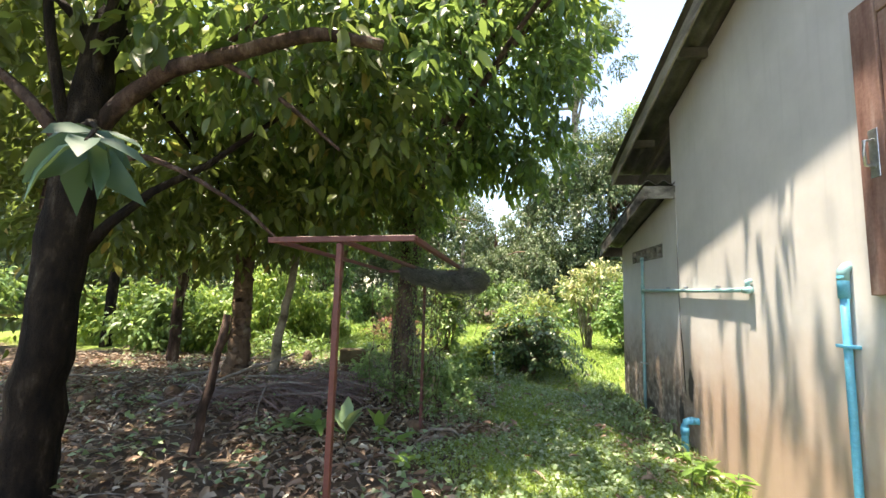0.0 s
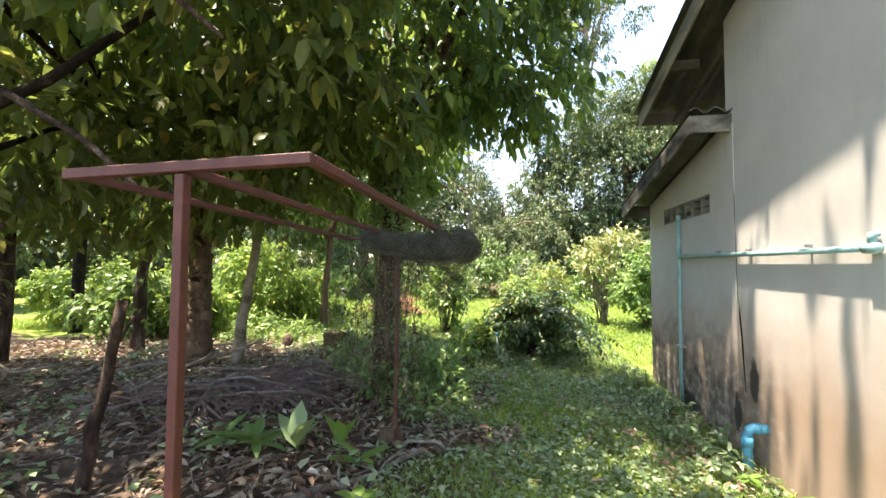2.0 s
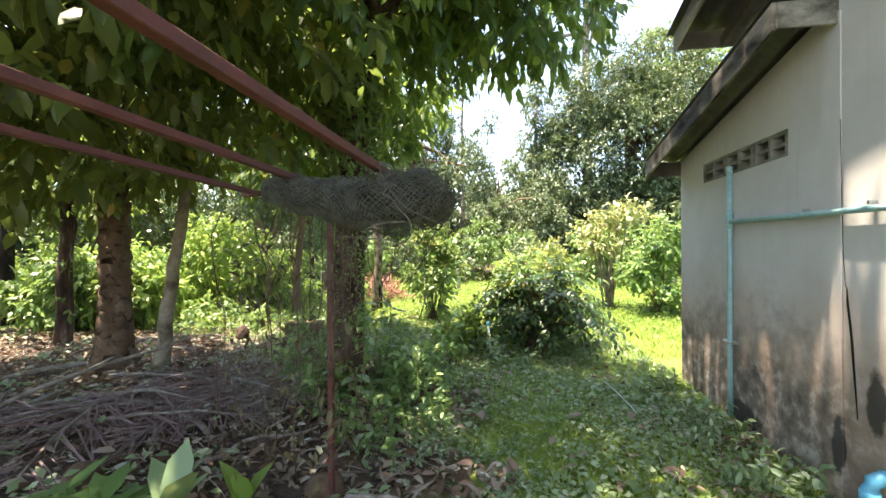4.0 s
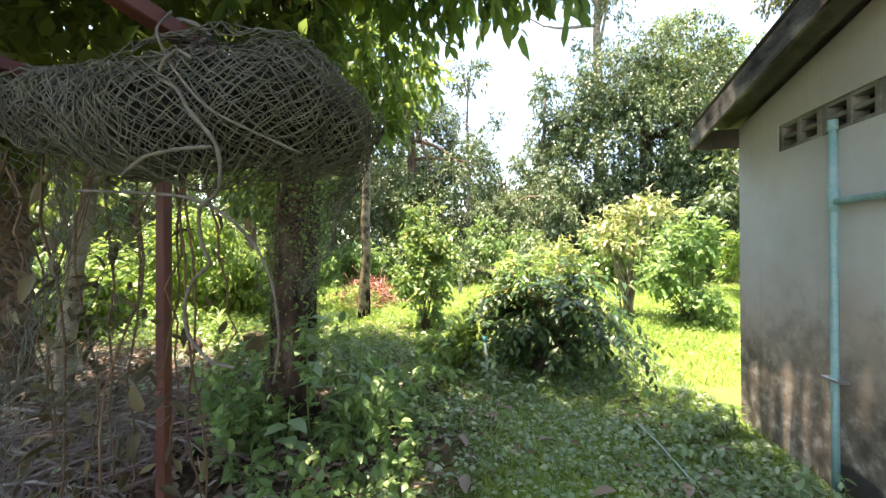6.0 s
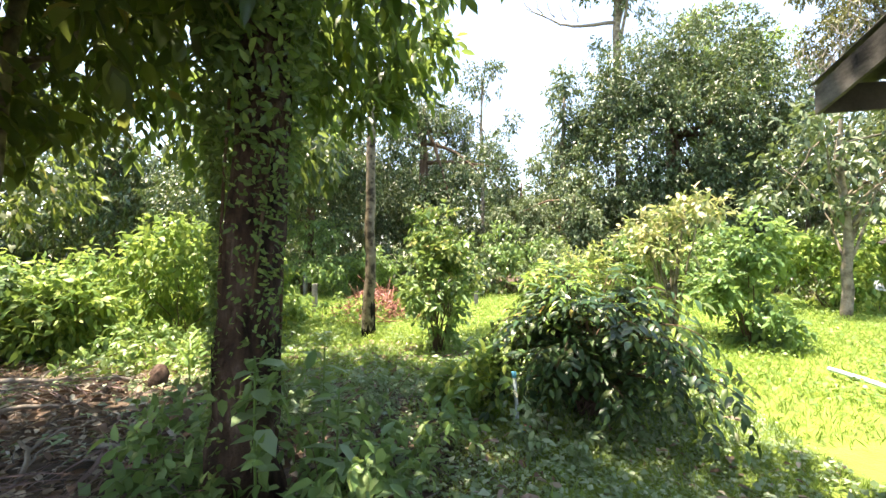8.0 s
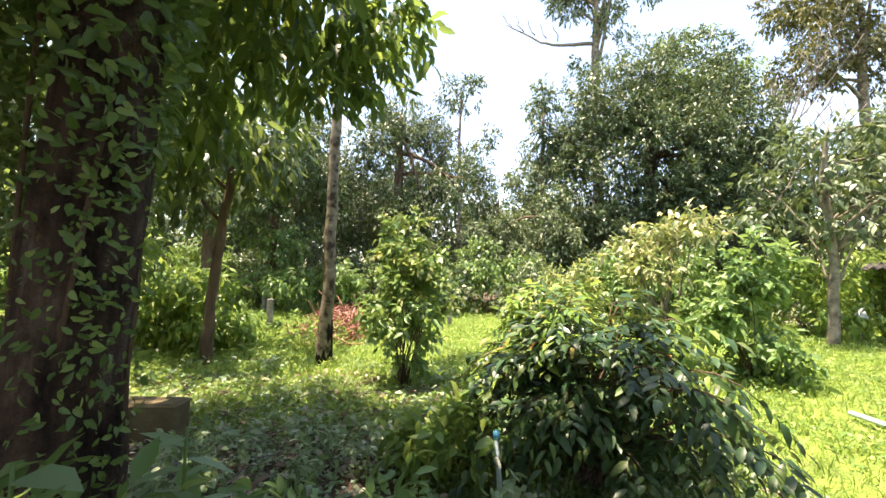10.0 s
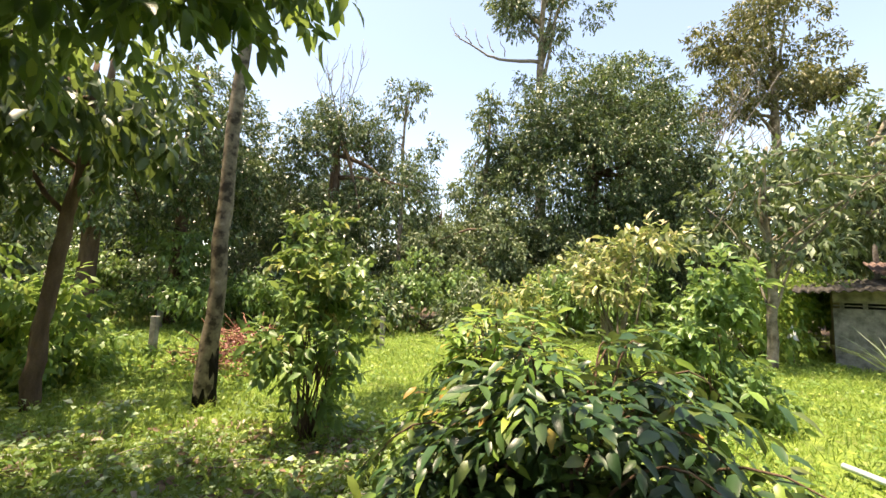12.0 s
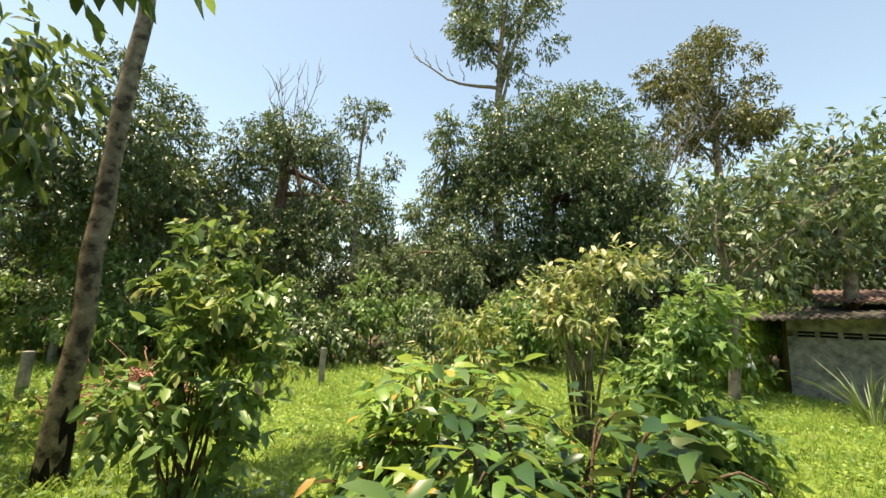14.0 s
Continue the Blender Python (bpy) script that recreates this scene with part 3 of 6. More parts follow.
    for k, pts in enumerate(([(5.43, 1.3), (5.425, 1.2), (5.41, 1.1), (5.4, 1.02), (5.39, 0.9), (5.36, 0.55)], [(5.47, 2.3), (5.465, 1.9), (5.455, 1.5), (5.44, 1.3)])):
        part("crack", tube("crack", [(WX - 0.0125, a, b) for a, b in pts], [0.002] + [0.006 - 0.004 * k] * (len(pts) - 2) + [0.002], 5), DARK, t, "dark crack in the render")
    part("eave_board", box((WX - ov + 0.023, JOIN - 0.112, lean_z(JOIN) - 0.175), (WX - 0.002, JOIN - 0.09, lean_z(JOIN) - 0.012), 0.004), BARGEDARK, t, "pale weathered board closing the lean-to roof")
    # pilaster strip at the join
    part("pilaster", box((WX - 0.012, JOIN - 0.13, -0.2), (WX - 0.002, JOIN + 0.03, lean_z(JOIN) - 0.1), 0.003), WALL, t)


house()


def shutter():
    t = thing("window_shutter", (WX, 2.86, 1.7), "worn reddish wooden shutter with a chrome handle", "shutter")
    stile = part("stile", box((-0.05, -0.16, 0), (-0.012, 0, 1.72), 0.004), WOOD_RED, t, "peeling red-brown paint")
    part("rail", box((-0.046, -0.75, 0.004), (-0.014, -0.165, 0.11), 0.004), WOOD_RED, t)
    part("rail", box((-0.046, -0.75, 1.6), (-0.014, -0.165, 1.715), 0.004), WOOD_RED, t)
    for i in range(4):
        part("plank", box((-0.038, -0.31 - i * 0.147, 0.114), (-0.018, -0.168 - i * 0.147, 1.596), 0.003), WOOD_RED, t)
    part("handle", tube("handle", [(-0.052, -0.1, 0.72), (-0.1, -0.1, 0.73), (-0.105, -0.1, 0.8), (-0.1, -0.1, 0.87), (-0.052, -0.1, 0.88)], [0.009] * 5, 8), STEEL, stile, "chrome pull handle", True)
    part("bolt_plate", box((-0.056, -0.13, 0.66), (-0.051, -0.07, 0.94), 0.002), STEEL, stile)


shutter()


def pipes():
    x = WX - 0.036
    t = thing("wall_pipe", (x, 3.06, 0), "upright blue plastic pipe with an elbow cap on the wall", "pipe")
    part("pipe", tube("pipe", [(0, 0, -0.1), (0, 0, 0.6), (0, 0, 1.2), (0, 0, 1.78)], [0.022] * 4, 14), PVC_BLUE, t, smooth=True)
    part("socket", tube("socket", [(0, 0, 1.68), (0, 0, 1.82), (0, 0, 1.83)], [0.03, 0.03, 0.02], 14), PVC_BLUE, t)
    part("elbow", tube("elbow", [(0, 0, 1.79), (0.004, 0, 1.85), (0.025, 0, 1.875), (0.04, 0, 1.88)], [0.031, 0.031, 0.03, 0.028], 14), PVC_TEAL, t, "darker teal elbow", True)
    part("clamp", box((-0.034, -0.05, 1.38), (0.04, 0.05, 1.4), 0.003), PVC_BLUE, t)
    t = thing("horizontal_pipe", (x, 4.04, 1.74), "faded teal plastic pipe fixed level along the wall", "pipe")
    part("pipe", tube("pipe", [(0, 0, 0), (0, 0.9, 0.0), (0, 1.8, 0.01), (0, 2.58, 0.02)], [0.02] * 4, 12), PVC_TEAL, t, smooth=True)
    part("end_cap", tube("end_cap", [(0.0, -0.035, 0), (0, 0.05, 0)], [0.03, 0.03], 14), PVC_TEAL, t, "bright pale end cap")
    part("stub", tube("stub", [(0.0, 0.0, 0.03), (0.0, 0.0, 0.075), (0.03, 0, 0.08)], [0.022, 0.022, 0.018], 10), PVC_TEAL, t)
    for y in (0.5, 1.2, 1.7):
        part("clip", box((-0.005, y, 0.028), (0.045, y + 0.02, 0.05), 0.002), STEEL, t)
    t = thing("downpipe", (x + 0.005, 6.65, 0), "pale teal downpipe from the vent to the ground", "pipe")
    part("pipe", tube("pipe", [(0, 0, 0.05), (0, 0, 0.7), (0, 0, 1.6), (0, 0, 2.21)], [0.021] * 4, 12), PVC_TEAL, t, smooth=True)
    part("cap", tube("cap", [(0, 0, 2.19), (0, 0, 2.25)], [0.028, 0.026], 12), PVC_TEAL, t)
    part("tee", tube("tee", [(0, 0, 1.7), (0, 0, 1.84)], [0.028, 0.028], 12), PVC_TEAL, t, smooth=True)
    part("clamp", box((-0.03, -0.07, 0.69), (0.038, 0.07, 0.71), 0.003), STEEL, t)
    t = thing("drain_elbow", (WX, 5.1, 0), "blue plastic drain elbow coming out of the wall", "pipe")
    part("pipe", tube("pipe", [(0.03, 0, 0.34), (-0.05, 0.012, 0.34), (-0.09, 0.02, 0.338), (-0.12, 0.024, 0.322), (-0.132, 0.026, 0.285), (-0.132, 0.026, 0.1), (-0.132, 0.026, -0.1)], [0.037] * 7, 14), PVC_BLUE, t, smooth=True)
    part("socket", tube("socket", [(-0.132, 0.026, 0.19), (-0.132, 0.026, 0.27)], [0.043, 0.043], 14), PVC_BLUE, t)
    part("socket", tube("socket", [(-0.045, 0.012, 0.34), (-0.085, 0.019, 0.339)], [0.043, 0.043], 14), PVC_BLUE, t)


pipes()


# ---- metal frame with the bundled net ----
def hollow(a, b, w=0.03):
    """A square steel tube from a to b."""
    a, b = Vector(a), Vector(b)
    bm = bmesh.new()
    q = (b - a).to_track_quat("Z", "Y").to_matrix().to_4x4()
    bmesh.ops.create_cube(bm, size=1, matrix=Matrix.Translation((a + b) / 2) @ q @ Matrix.Diagonal((w, w, (b - a).length, 1)))
    bmesh.ops.bevel(bm, geom=list(bm.edges), offset=0.003, segments=1, affect="EDGES")
    return bm


def net_frame():
    t = thing("metal_frame", (-1.51, 2.69, 0), "red-oxide painted steel T-frame standing in leaf litter", "frame")
    o = Vector((-1.51, 2.69, 0))

    def bar(name, a, b, w):
        part(name, hollow(Vector(a) - o, Vector(b) - o, w), RED_STEEL, t)

    bar("post", (-1.51, 2.69, -0.15), (-1.51, 2.69, 1.945), 0.038)
    bar("crossbar", (-2.0, 2.69, 1.96), (-1.015, 2.68, 1.98), 0.038)
    bar("rail", (-1.03, 2.7, 1.98), (-0.93, 4.98, 1.915), 0.036)
    bar("rail", (-1.51, 2.71, 1.965), (-1.43, 4.98, 1.905), 0.032)
    bar("rail", (-1.98, 2.71, 1.962), (-1.84, 4.98, 1.88), 0.03)
    bar("post", (-1.38, 5.0, -0.15), (-1.38, 5.0, 1.87), 0.034)
    bar("crossbar", (-1.95, 5.0, 1.88), (-0.88, 5.0, 1.895), 0.032)


net_frame()


def net_surface(name, f, nu, nv, r=0.0028, seed=0, sag=0.02, fray=0.003):
    """Diamond netting over a surface f(u, v): crossing cords that meet at their knots, pulled about together."""
    rg = np.random.default_rng(seed)
    off = Vector((seed * 3.1, seed * 1.7, 0))

    def knot(i, j):
        p = Vector(f(i / nu, j / nv))
        return np.array(p + sag * noise.noise_vector(p * 9 + off) + 0.4 * sag * noise.noise_vector(p * 26 + off))

    grid = {}
    many = []
    for s in (1, -1):
        for k in range(-nv if s > 0 else 0, nu if s > 0 else nu + nv):
            pts = []
            for j in range(nv + 1):
                i = k + s * j
                if 0 <= i <= nu:
                    if (i, j) not in grid:
                        grid[i, j] = knot(i, j) + rg.normal(size=3) * fray
                    if pts:
                        mid = (pts[-1] + grid[i, j]) / 2
                        pts.append(mid + rg.normal(size=3) * fray * 0.6 - [0, 0, fray])
                    pts.append(grid[i, j])
            if len(pts) > 2:
                many.append((np.array(pts), np.full(len(pts), r)))
    return tubes(name, many, 4)


def net_bundle():
    base = np.array([-1.1, 4.68, 1.76])
    t = thing("fishing_net", tuple(base), "old grey-green fishing net bundled over the frame", "net")

    line = np.array([(-1.6, 4.72, 1.86), (-1.46, 4.69, 1.845), (-1.25, 4.66, 1.795), (-1.06, 4.64, 1.755), (-0.92, 4.61, 1.765), (-0.79, 4.66, 1.795), (-0.71, 4.77, 1.79), (-0.7, 4.9, 1.73)])
    fat = np.array([0.05, 0.085, 0.105, 0.125, 0.13, 0.14, 0.12, 0.05])
    knots = np.linspace(0, 1, len(line))

    def roll(u, v, grow=1.0):
        c = np.array([np.interp(u, knots, line[:, k]) for k in range(3)])
        w = min(1, u + 0.06)
        along = np.array([np.interp(w, knots, line[:, k]) - np.interp(max(0, u - 0.06), knots, line[:, k]) for k in range(3)])
        out = np.cross(along / np.linalg.norm(along), (0, 0, 1))
        rad = np.interp(u, knots, fat) * grow * (1 + 0.09 * math.sin(11 * u + 9 * v) + 0.06 * math.sin(29 * u - 6.28 * 2 * v))
        a = 2 * math.pi * v
        return c + rad * (math.cos(a) * out * 1.05 + math.sin(a) * np.array([0, 0, 1.0])) - base

    us = np.linspace(0, 1, 26)
    # near-black core: its colour stands for the shade between the folds
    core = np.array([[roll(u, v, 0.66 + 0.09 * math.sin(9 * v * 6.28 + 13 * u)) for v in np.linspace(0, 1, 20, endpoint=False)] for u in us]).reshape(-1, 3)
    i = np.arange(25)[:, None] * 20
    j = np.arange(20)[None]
    part("core", raw("core", core, np.stack([i + j, i + (j + 1) % 20, i + 20 + (j + 1) % 20, i + 20 + j], -1).reshape(-1, 4)), NETSHADE, t, "dense inner folds of net, coloured dark for the shade inside", True)
    for sd, grow, nu, nv, r in ((1, 1.06, 44, 26, 0.0014), (2, 0.95, 52, 30, 0.0012), (3, 0.84, 58, 34, 0.0012)):
        tagged(part("mesh", net_surface("mesh", lambda u, v: roll(u, v + 0.1 * sd, grow), nu, nv, r, seed=sd, sag=0.022), NET, t), kind="stuff")

    def drape(u, v):
        x = -1.95 + 0.8 * u + 0.05 * math.sin(6 * v)
        return np.array([x, 4.76 + 0.1 * math.sin(5 * u + 2 * v), 1.8 - 1.2 * v * (0.8 + 0.2 * math.sin(4 * u))]) - base

    tagged(part("drape", net_surface("drape", drape, 20, 32, 0.0011, 4, 0.03, 0.005), NET, t, "thin net hanging in a curtain"), kind="stuff")

    def tail(u, v):
        a = 3.6 * (u - 0.5)
        w = 0.15 * (1 - 0.5 * v)
        return np.array([-0.74 - 0.2 * v * v - 0.03 * v + w * math.sin(a), 4.84 + 0.16 * v + w * math.cos(a), 1.82 - 0.36 * v * v - 0.12 * v]) - base

    tagged(part("tail", net_surface("tail", tail, 14, 22, 0.0014, 5, 0.025, 0.005), NET, t), kind="stuff")

    def strand(pts, r, name="rope", mat=None, label="loose grey rope end"):
        pts = np.asarray(pts, float)
        k = np.linspace(0, len(pts) - 1, 6 * len(pts))
        p = np.stack([np.interp(k, np.arange(len(pts)), pts[:, c]) for c in range(3)], 1)
        for _ in range(5):
            p[1:-1] = (p[:-2] + 2 * p[1:-1] + p[2:]) / 4
        part(name, tube(name, p - base, r * (1 + 0.25 * np.sin(np.arange(len(p)) * 1.9)), 7), mat or ROPE, t, label, True)

    dry = dict(name="dry_vine", mat=ROPE, label="grey dry vine stem twisted into the net")
    strand([(-0.9, 4.5, 1.79), (-0.85, 4.49, 1.765), (-0.82, 4.48, 1.72), (-0.76, 4.48, 1.66), (-0.77, 4.5, 1.58), (-0.84, 4.53, 1.56), (-0.86, 4.55, 1.53), (-0.85, 4.55, 1.48), (-0.83, 4.55, 1.45), (-0.9, 4.58, 1.42), (-0.94, 4.6, 1.36), (-0.93, 4.6, 1.3), (-0.88, 4.6, 1.25), (-0.82, 4.6, 1.24)], 0.0036, **dry)
    strand([(-0.9, 4.5, 1.79), (-0.87, 4.48, 1.81), (-0.86, 4.5, 1.84), (-0.83, 4.5, 1.82)], 0.0034, **dry)
    strand([(-1.0, 4.52, 1.62), (-0.93, 4.5, 1.65), (-0.85, 4.5, 1.66), (-0.79, 4.5, 1.66)], 0.0035, **dry)
    strand([(-1.14, 4.55, 1.6), (-1.0, 4.53, 1.59), (-0.87, 4.53, 1.58), (-0.8, 4.54, 1.55), (-0.74, 4.55, 1.49), (-0.71, 4.56, 1.42), (-0.72, 4.6, 1.3), (-0.76, 4.64, 1.2)], 0.003)
    strand([(-0.93, 4.56, 1.95), (-0.91, 4.5, 1.88), (-0.86, 4.49, 1.8), (-0.79, 4.49, 1.72), (-0.66, 4.58, 1.66)], 0.0024)
    strand([(-1.02, 4.62, 1.93), (-0.95, 4.6, 1.965), (-0.88, 4.62, 1.93), (-0.9, 4.55, 1.86)], 0.005)


net_bundle()


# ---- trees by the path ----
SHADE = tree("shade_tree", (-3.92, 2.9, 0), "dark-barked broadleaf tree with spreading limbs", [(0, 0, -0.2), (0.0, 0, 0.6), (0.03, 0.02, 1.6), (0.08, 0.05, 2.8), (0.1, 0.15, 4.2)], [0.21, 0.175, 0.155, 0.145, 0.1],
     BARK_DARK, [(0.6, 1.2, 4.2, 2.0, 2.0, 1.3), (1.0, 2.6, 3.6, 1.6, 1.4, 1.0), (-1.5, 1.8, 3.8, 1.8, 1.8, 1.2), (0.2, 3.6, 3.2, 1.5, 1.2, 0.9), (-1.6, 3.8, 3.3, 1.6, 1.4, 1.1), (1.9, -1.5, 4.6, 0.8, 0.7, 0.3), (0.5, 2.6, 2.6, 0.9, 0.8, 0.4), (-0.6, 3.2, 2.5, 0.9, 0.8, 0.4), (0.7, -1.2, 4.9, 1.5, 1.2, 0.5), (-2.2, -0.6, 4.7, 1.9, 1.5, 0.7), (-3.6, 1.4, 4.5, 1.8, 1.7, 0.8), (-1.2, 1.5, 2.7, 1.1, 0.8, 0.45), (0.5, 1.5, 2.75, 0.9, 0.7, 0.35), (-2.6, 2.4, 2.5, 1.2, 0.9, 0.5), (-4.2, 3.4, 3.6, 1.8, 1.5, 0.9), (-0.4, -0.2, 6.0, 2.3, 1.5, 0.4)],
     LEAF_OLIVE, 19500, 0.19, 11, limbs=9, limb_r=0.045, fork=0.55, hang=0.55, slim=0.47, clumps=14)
for pts, r0, r1 in (([(0.08, 0.05, 2.75), (0.32, 0.1, 3.11), (0.74, 0.1, 3.39), (1.23, 0.1, 3.47), (1.61, 0.12, 3.57), (2.01, 0.1, 3.62), (2.5, 0.2, 3.55)], 0.075, 0.045),
                    ([(1.15, 0.12, 3.47), (1.53, 0.2, 3.26), (1.91, 0.25, 2.96), (2.15, 0.3, 2.75)], 0.028, 0.012),
                    ([(0.06, 0.08, 2.5), (0.45, 0.2, 2.72), (0.89, 0.2, 2.56), (1.42, 0.25, 2.26), (1.73, 0.3, 1.98)], 0.03, 0.012),
                    ([(0.06, 0, 2.6), (-0.1, -0.1, 2.92), (-0.35, -0.1, 3.14), (-0.62, -0.1, 3.34), (-1.3, -0.1, 3.6)], 0.06, 0.03),
                    ([(0.5, 0.1, 3.25), (0.9, 0.3, 3.6), (1.3, 0.5, 4.1)], 0.035, 0.02)):
    k = np.linspace(0, len(pts) - 1, 4 * len(pts))
    p = np.stack([np.interp(k, np.arange(len(pts)), np.array(pts)[:, c]) for c in range(3)], 1)
    p[1:-1] = (p[:-2] + 2 * p[1:-1] + p[2:]) / 4
    part("limb", tube("limb", p, np.linspace(r0, r1, len(p)), 9, 0.06, 7), BARK_TREE, SHADE, "thick brown bare limb", True)
tree("large_canopy_tree", (-2.11, 7.0, 0), "tall dark tree with creeper-covered trunk and hanging leaves", [(0, 0, -0.2), (0.0, 0, 0.35), (0.03, 0.0, 1.2), (0.1, 0.02, 2.3), (0.1, 0.05, 3.3), (0.0, 0.1, 5.2)], [0.28, 0.2, 0.175, 0.165, 0.15, 0.08],
     BARK_TREE, [(-0.3, -0.6, 5.2, 2.3, 2.4, 1.6), (1.6, 0.1, 5.0, 1.3, 1.2, 1.4), (0.5, 0.7, 4.5, 1.1, 0.75, 0.8), (-0.7, -2.3, 4.2, 1.9, 1.5, 1.1), (2.0, -1.0, 5.5, 0.9, 1.0, 1.0), (1.25, 1.1, 4.4, 0.65, 0.3, 0.22), (-1.2, 1.9, 5.4, 1.2, 1.0, 0.5), (-1.3, 1.5, 3.7, 1.3, 1.0, 0.9), (0.4, -0.8, 3.7, 1.0, 0.8, 0.6), (2.7, -4.6, 6.3, 0.36, 0.6, 0.25), (2.6, -3.95, 6.2, 0.18, 0.38, 0.2), (2.9, -3.2, 5.7, 0.24, 0.4, 0.16), (2.95, -4.2, 5.2, 0.15, 0.5, 0.15), (3.0, -3.6, 4.9, 0.12, 0.3, 0.12), (-1.8, 2.2, 4.8, 0.9, 0.7, 0.5), (-0.9, 2.5, 4.3, 0.8, 0.6, 0.5), (-1.6, 2.9, 4.0, 0.8, 0.6, 0.5), (2.72, -1.9, 6.3, 0.36, 0.3, 0.3), (2.8, -1.65, 6.4, 0.36, 0.3, 0.3), (-1.0, 2.0, 4.7, 1.2, 0.9, 0.5), (1.45, -2.4, 5.9, 0.8, 1.3, 0.5), (1.4, -4.1, 6.1, 0.75, 1.0, 0.4), (1.6, -1.0, 6.2, 0.9, 1.2, 0.6), (1.3, 0.2, 6.7, 0.6, 0.8, 0.3), (-0.9, 2.3, 3.5, 1.1, 0.8, 0.7), (0.2, 2.3, 3.95, 0.7, 0.55, 0.4), (-0.6, 2.3, 4.2, 1.3, 0.9, 0.4), (2.45, -0.4, 5.5, 0.6, 1.1, 0.45), (2.6, -0.4, 4.75, 0.42, 1.0, 0.26), (2.3, -0.3, 6.3, 0.6, 1.2, 0.35)],
     LEAF_DARK, 28500, 0.18, 21, limbs=13, limb_r=0.07, fork=0.62, hang=0.6, slim=0.43, clumps=17, clump=0.32)


def creeper(at, r0, z0, z1, count, seed):
    r = np.random.default_rng(seed)
    z = z0 + (z1 - z0) * r.random(count) ** 0.55
    a = np.where(r.random(count) < np.clip((z - 1.3) / 1.3, 0, 1), r.random(count) * 2 * math.pi, 3.6 + 0.5 * r.normal(size=count) + 2.4 * (r.random(count) < 0.35) + 0.3 * np.sin(3 * z))
    rad = r0 + 0.005 + 0.03 * r.random(count) + 0.13 * r.random(count) * np.clip((z - 1.7) / 1.0, 0, 1)
    out = np.stack([np.cos(a), np.sin(a), np.zeros(count)], 1)
    pos = out * rad[:, None] + np.stack([0.03 * z, np.zeros(count), z], 1)
    way = out * 0.5 + r.normal(size=(count, 3)) * 0.6 - [0, 0, 0.35]
    t = thing("creeper", at, "small-leaved creeper climbing the tree trunk", "creeper")
    ln = (0.024 + 0.03 * r.random(count)) * (1 + 1.0 * np.clip((z - 1.7) / 1.2, 0, 1))
    tagged(part("foliage", leaves("foliage", pos, way, ln, ln * 0.5, normal=out + r.normal(size=(count, 3)) * 0.5, fine=True, seed=seed), LEAF_MID, t), kind="stuff")
    for k in range(4):
        ph = k * 1.6
        p = [(math.cos(ph + 0.9 * s) * (r0 - 0.012) + 0.03 * zz, math.sin(ph + 0.9 * s) * (r0 - 0.012), zz) for s, zz in zip(np.linspace(0, 2, 12), np.linspace(0.05, z1, 12))]
        part("vine", tube("vine", p, np.full(12, 0.009), 5), BARK_BROWN, t)


creeper((-2.11, 7.0, 0), 0.18, 0.35, 3.7, 5200, 31)

rings = np.linspace(-0.1, 5.5, 112)
tree("coconut_palm", (-5.05, 6.95, 0), "ring-scarred palm trunk with a flared foot", [(-0.01 * z * z, 0.02 * z, z) for z in rings], [0.148 + 0.15 * math.exp(-3.2 * max(z, 0)) + (0.016 if k % 2 else 0) for k, z in enumerate(rings)],
     BARK_BROWN, [(-0.2, 0, 5.9, 1.6, 1.6, 0.8)], LEAF_DARK, 2500, 0.35, 41, limbs=4, limb_r=0.03, fork=0.97, slim=0.12, hang=1.0, rough=0.02, sides=14)
tree("thin_tree", (-4.35, 6.92, 0), "slim leaning grey tree beside the palm", [(0, 0, -0.1), (0.05, 0, 0.8), (0.22, 0, 1.6), (0.35, 0.1, 3.2), (0.4, 0.1, 4.6)], [0.1, 0.075, 0.065, 0.05, 0.03],
     BARK_PALE, [(0.4, 0.2, 4.2, 1.3, 1.2, 1.0), (0.0, 0.6, 3.4, 1.0, 0.9, 0.7)], LEAF_OLIVE, 3500, 0.16, 42, limbs=4, limb_r=0.03)
tree("thin_tree", (-10.6, 9.6, 0), "slim tree with a dark stem in the grove", [(0, 0, -0.1), (0.05, 0, 2), (0.1, 0, 5)], [0.14, 0.11, 0.06],
     BARK_DARK, [(0, 0, 4.6, 2.2, 2.0, 1.6), (1.0, 0.4, 3.2, 1.4, 1.2, 0.9)], LEAF_OLIVE, 3200, 0.2, 43, limbs=4, limb_r=0.04, fine=False)
tree("thin_tree", (-6.6, 4.9, 0), "dark slim tree with creeper-wrapped stem behind the litter", [(0, 0, -0.1), (0.0, 0, 2), (0.1, 0, 5)], [0.17, 0.13, 0.07],
     BARK_TREE, [(0.02, 0, 0.8, 0.3, 0.3, 0.6), (0.05, 0, 1.9, 0.34, 0.34, 0.7), (0, 0, 4.4, 2.2, 2.2, 1.4), (-0.6, 0.8, 3.3, 1.6, 1.4, 0.9)], LEAF_OLIVE, 5600, 0.18, 44, limbs=5, limb_r=0.04)
tree("thin_tree", (-8.6, 6.8, 0), "slim creeper-wrapped tree at the edge of the grove", [(0, 0, -0.1), (0.1, 0, 2), (0.2, 0, 5)], [0.15, 0.12, 0.06],
     BARK_TREE, [(0.02, 0, 0.8, 0.3, 0.3, 0.6), (0.05, 0, 1.9, 0.34, 0.34, 0.7), (0, 0, 4.2, 2.4, 2.4, 1.6)], LEAF_OLIVE, 2600, 0.22, 45, limbs=4, limb_r=0.04, fine=False)
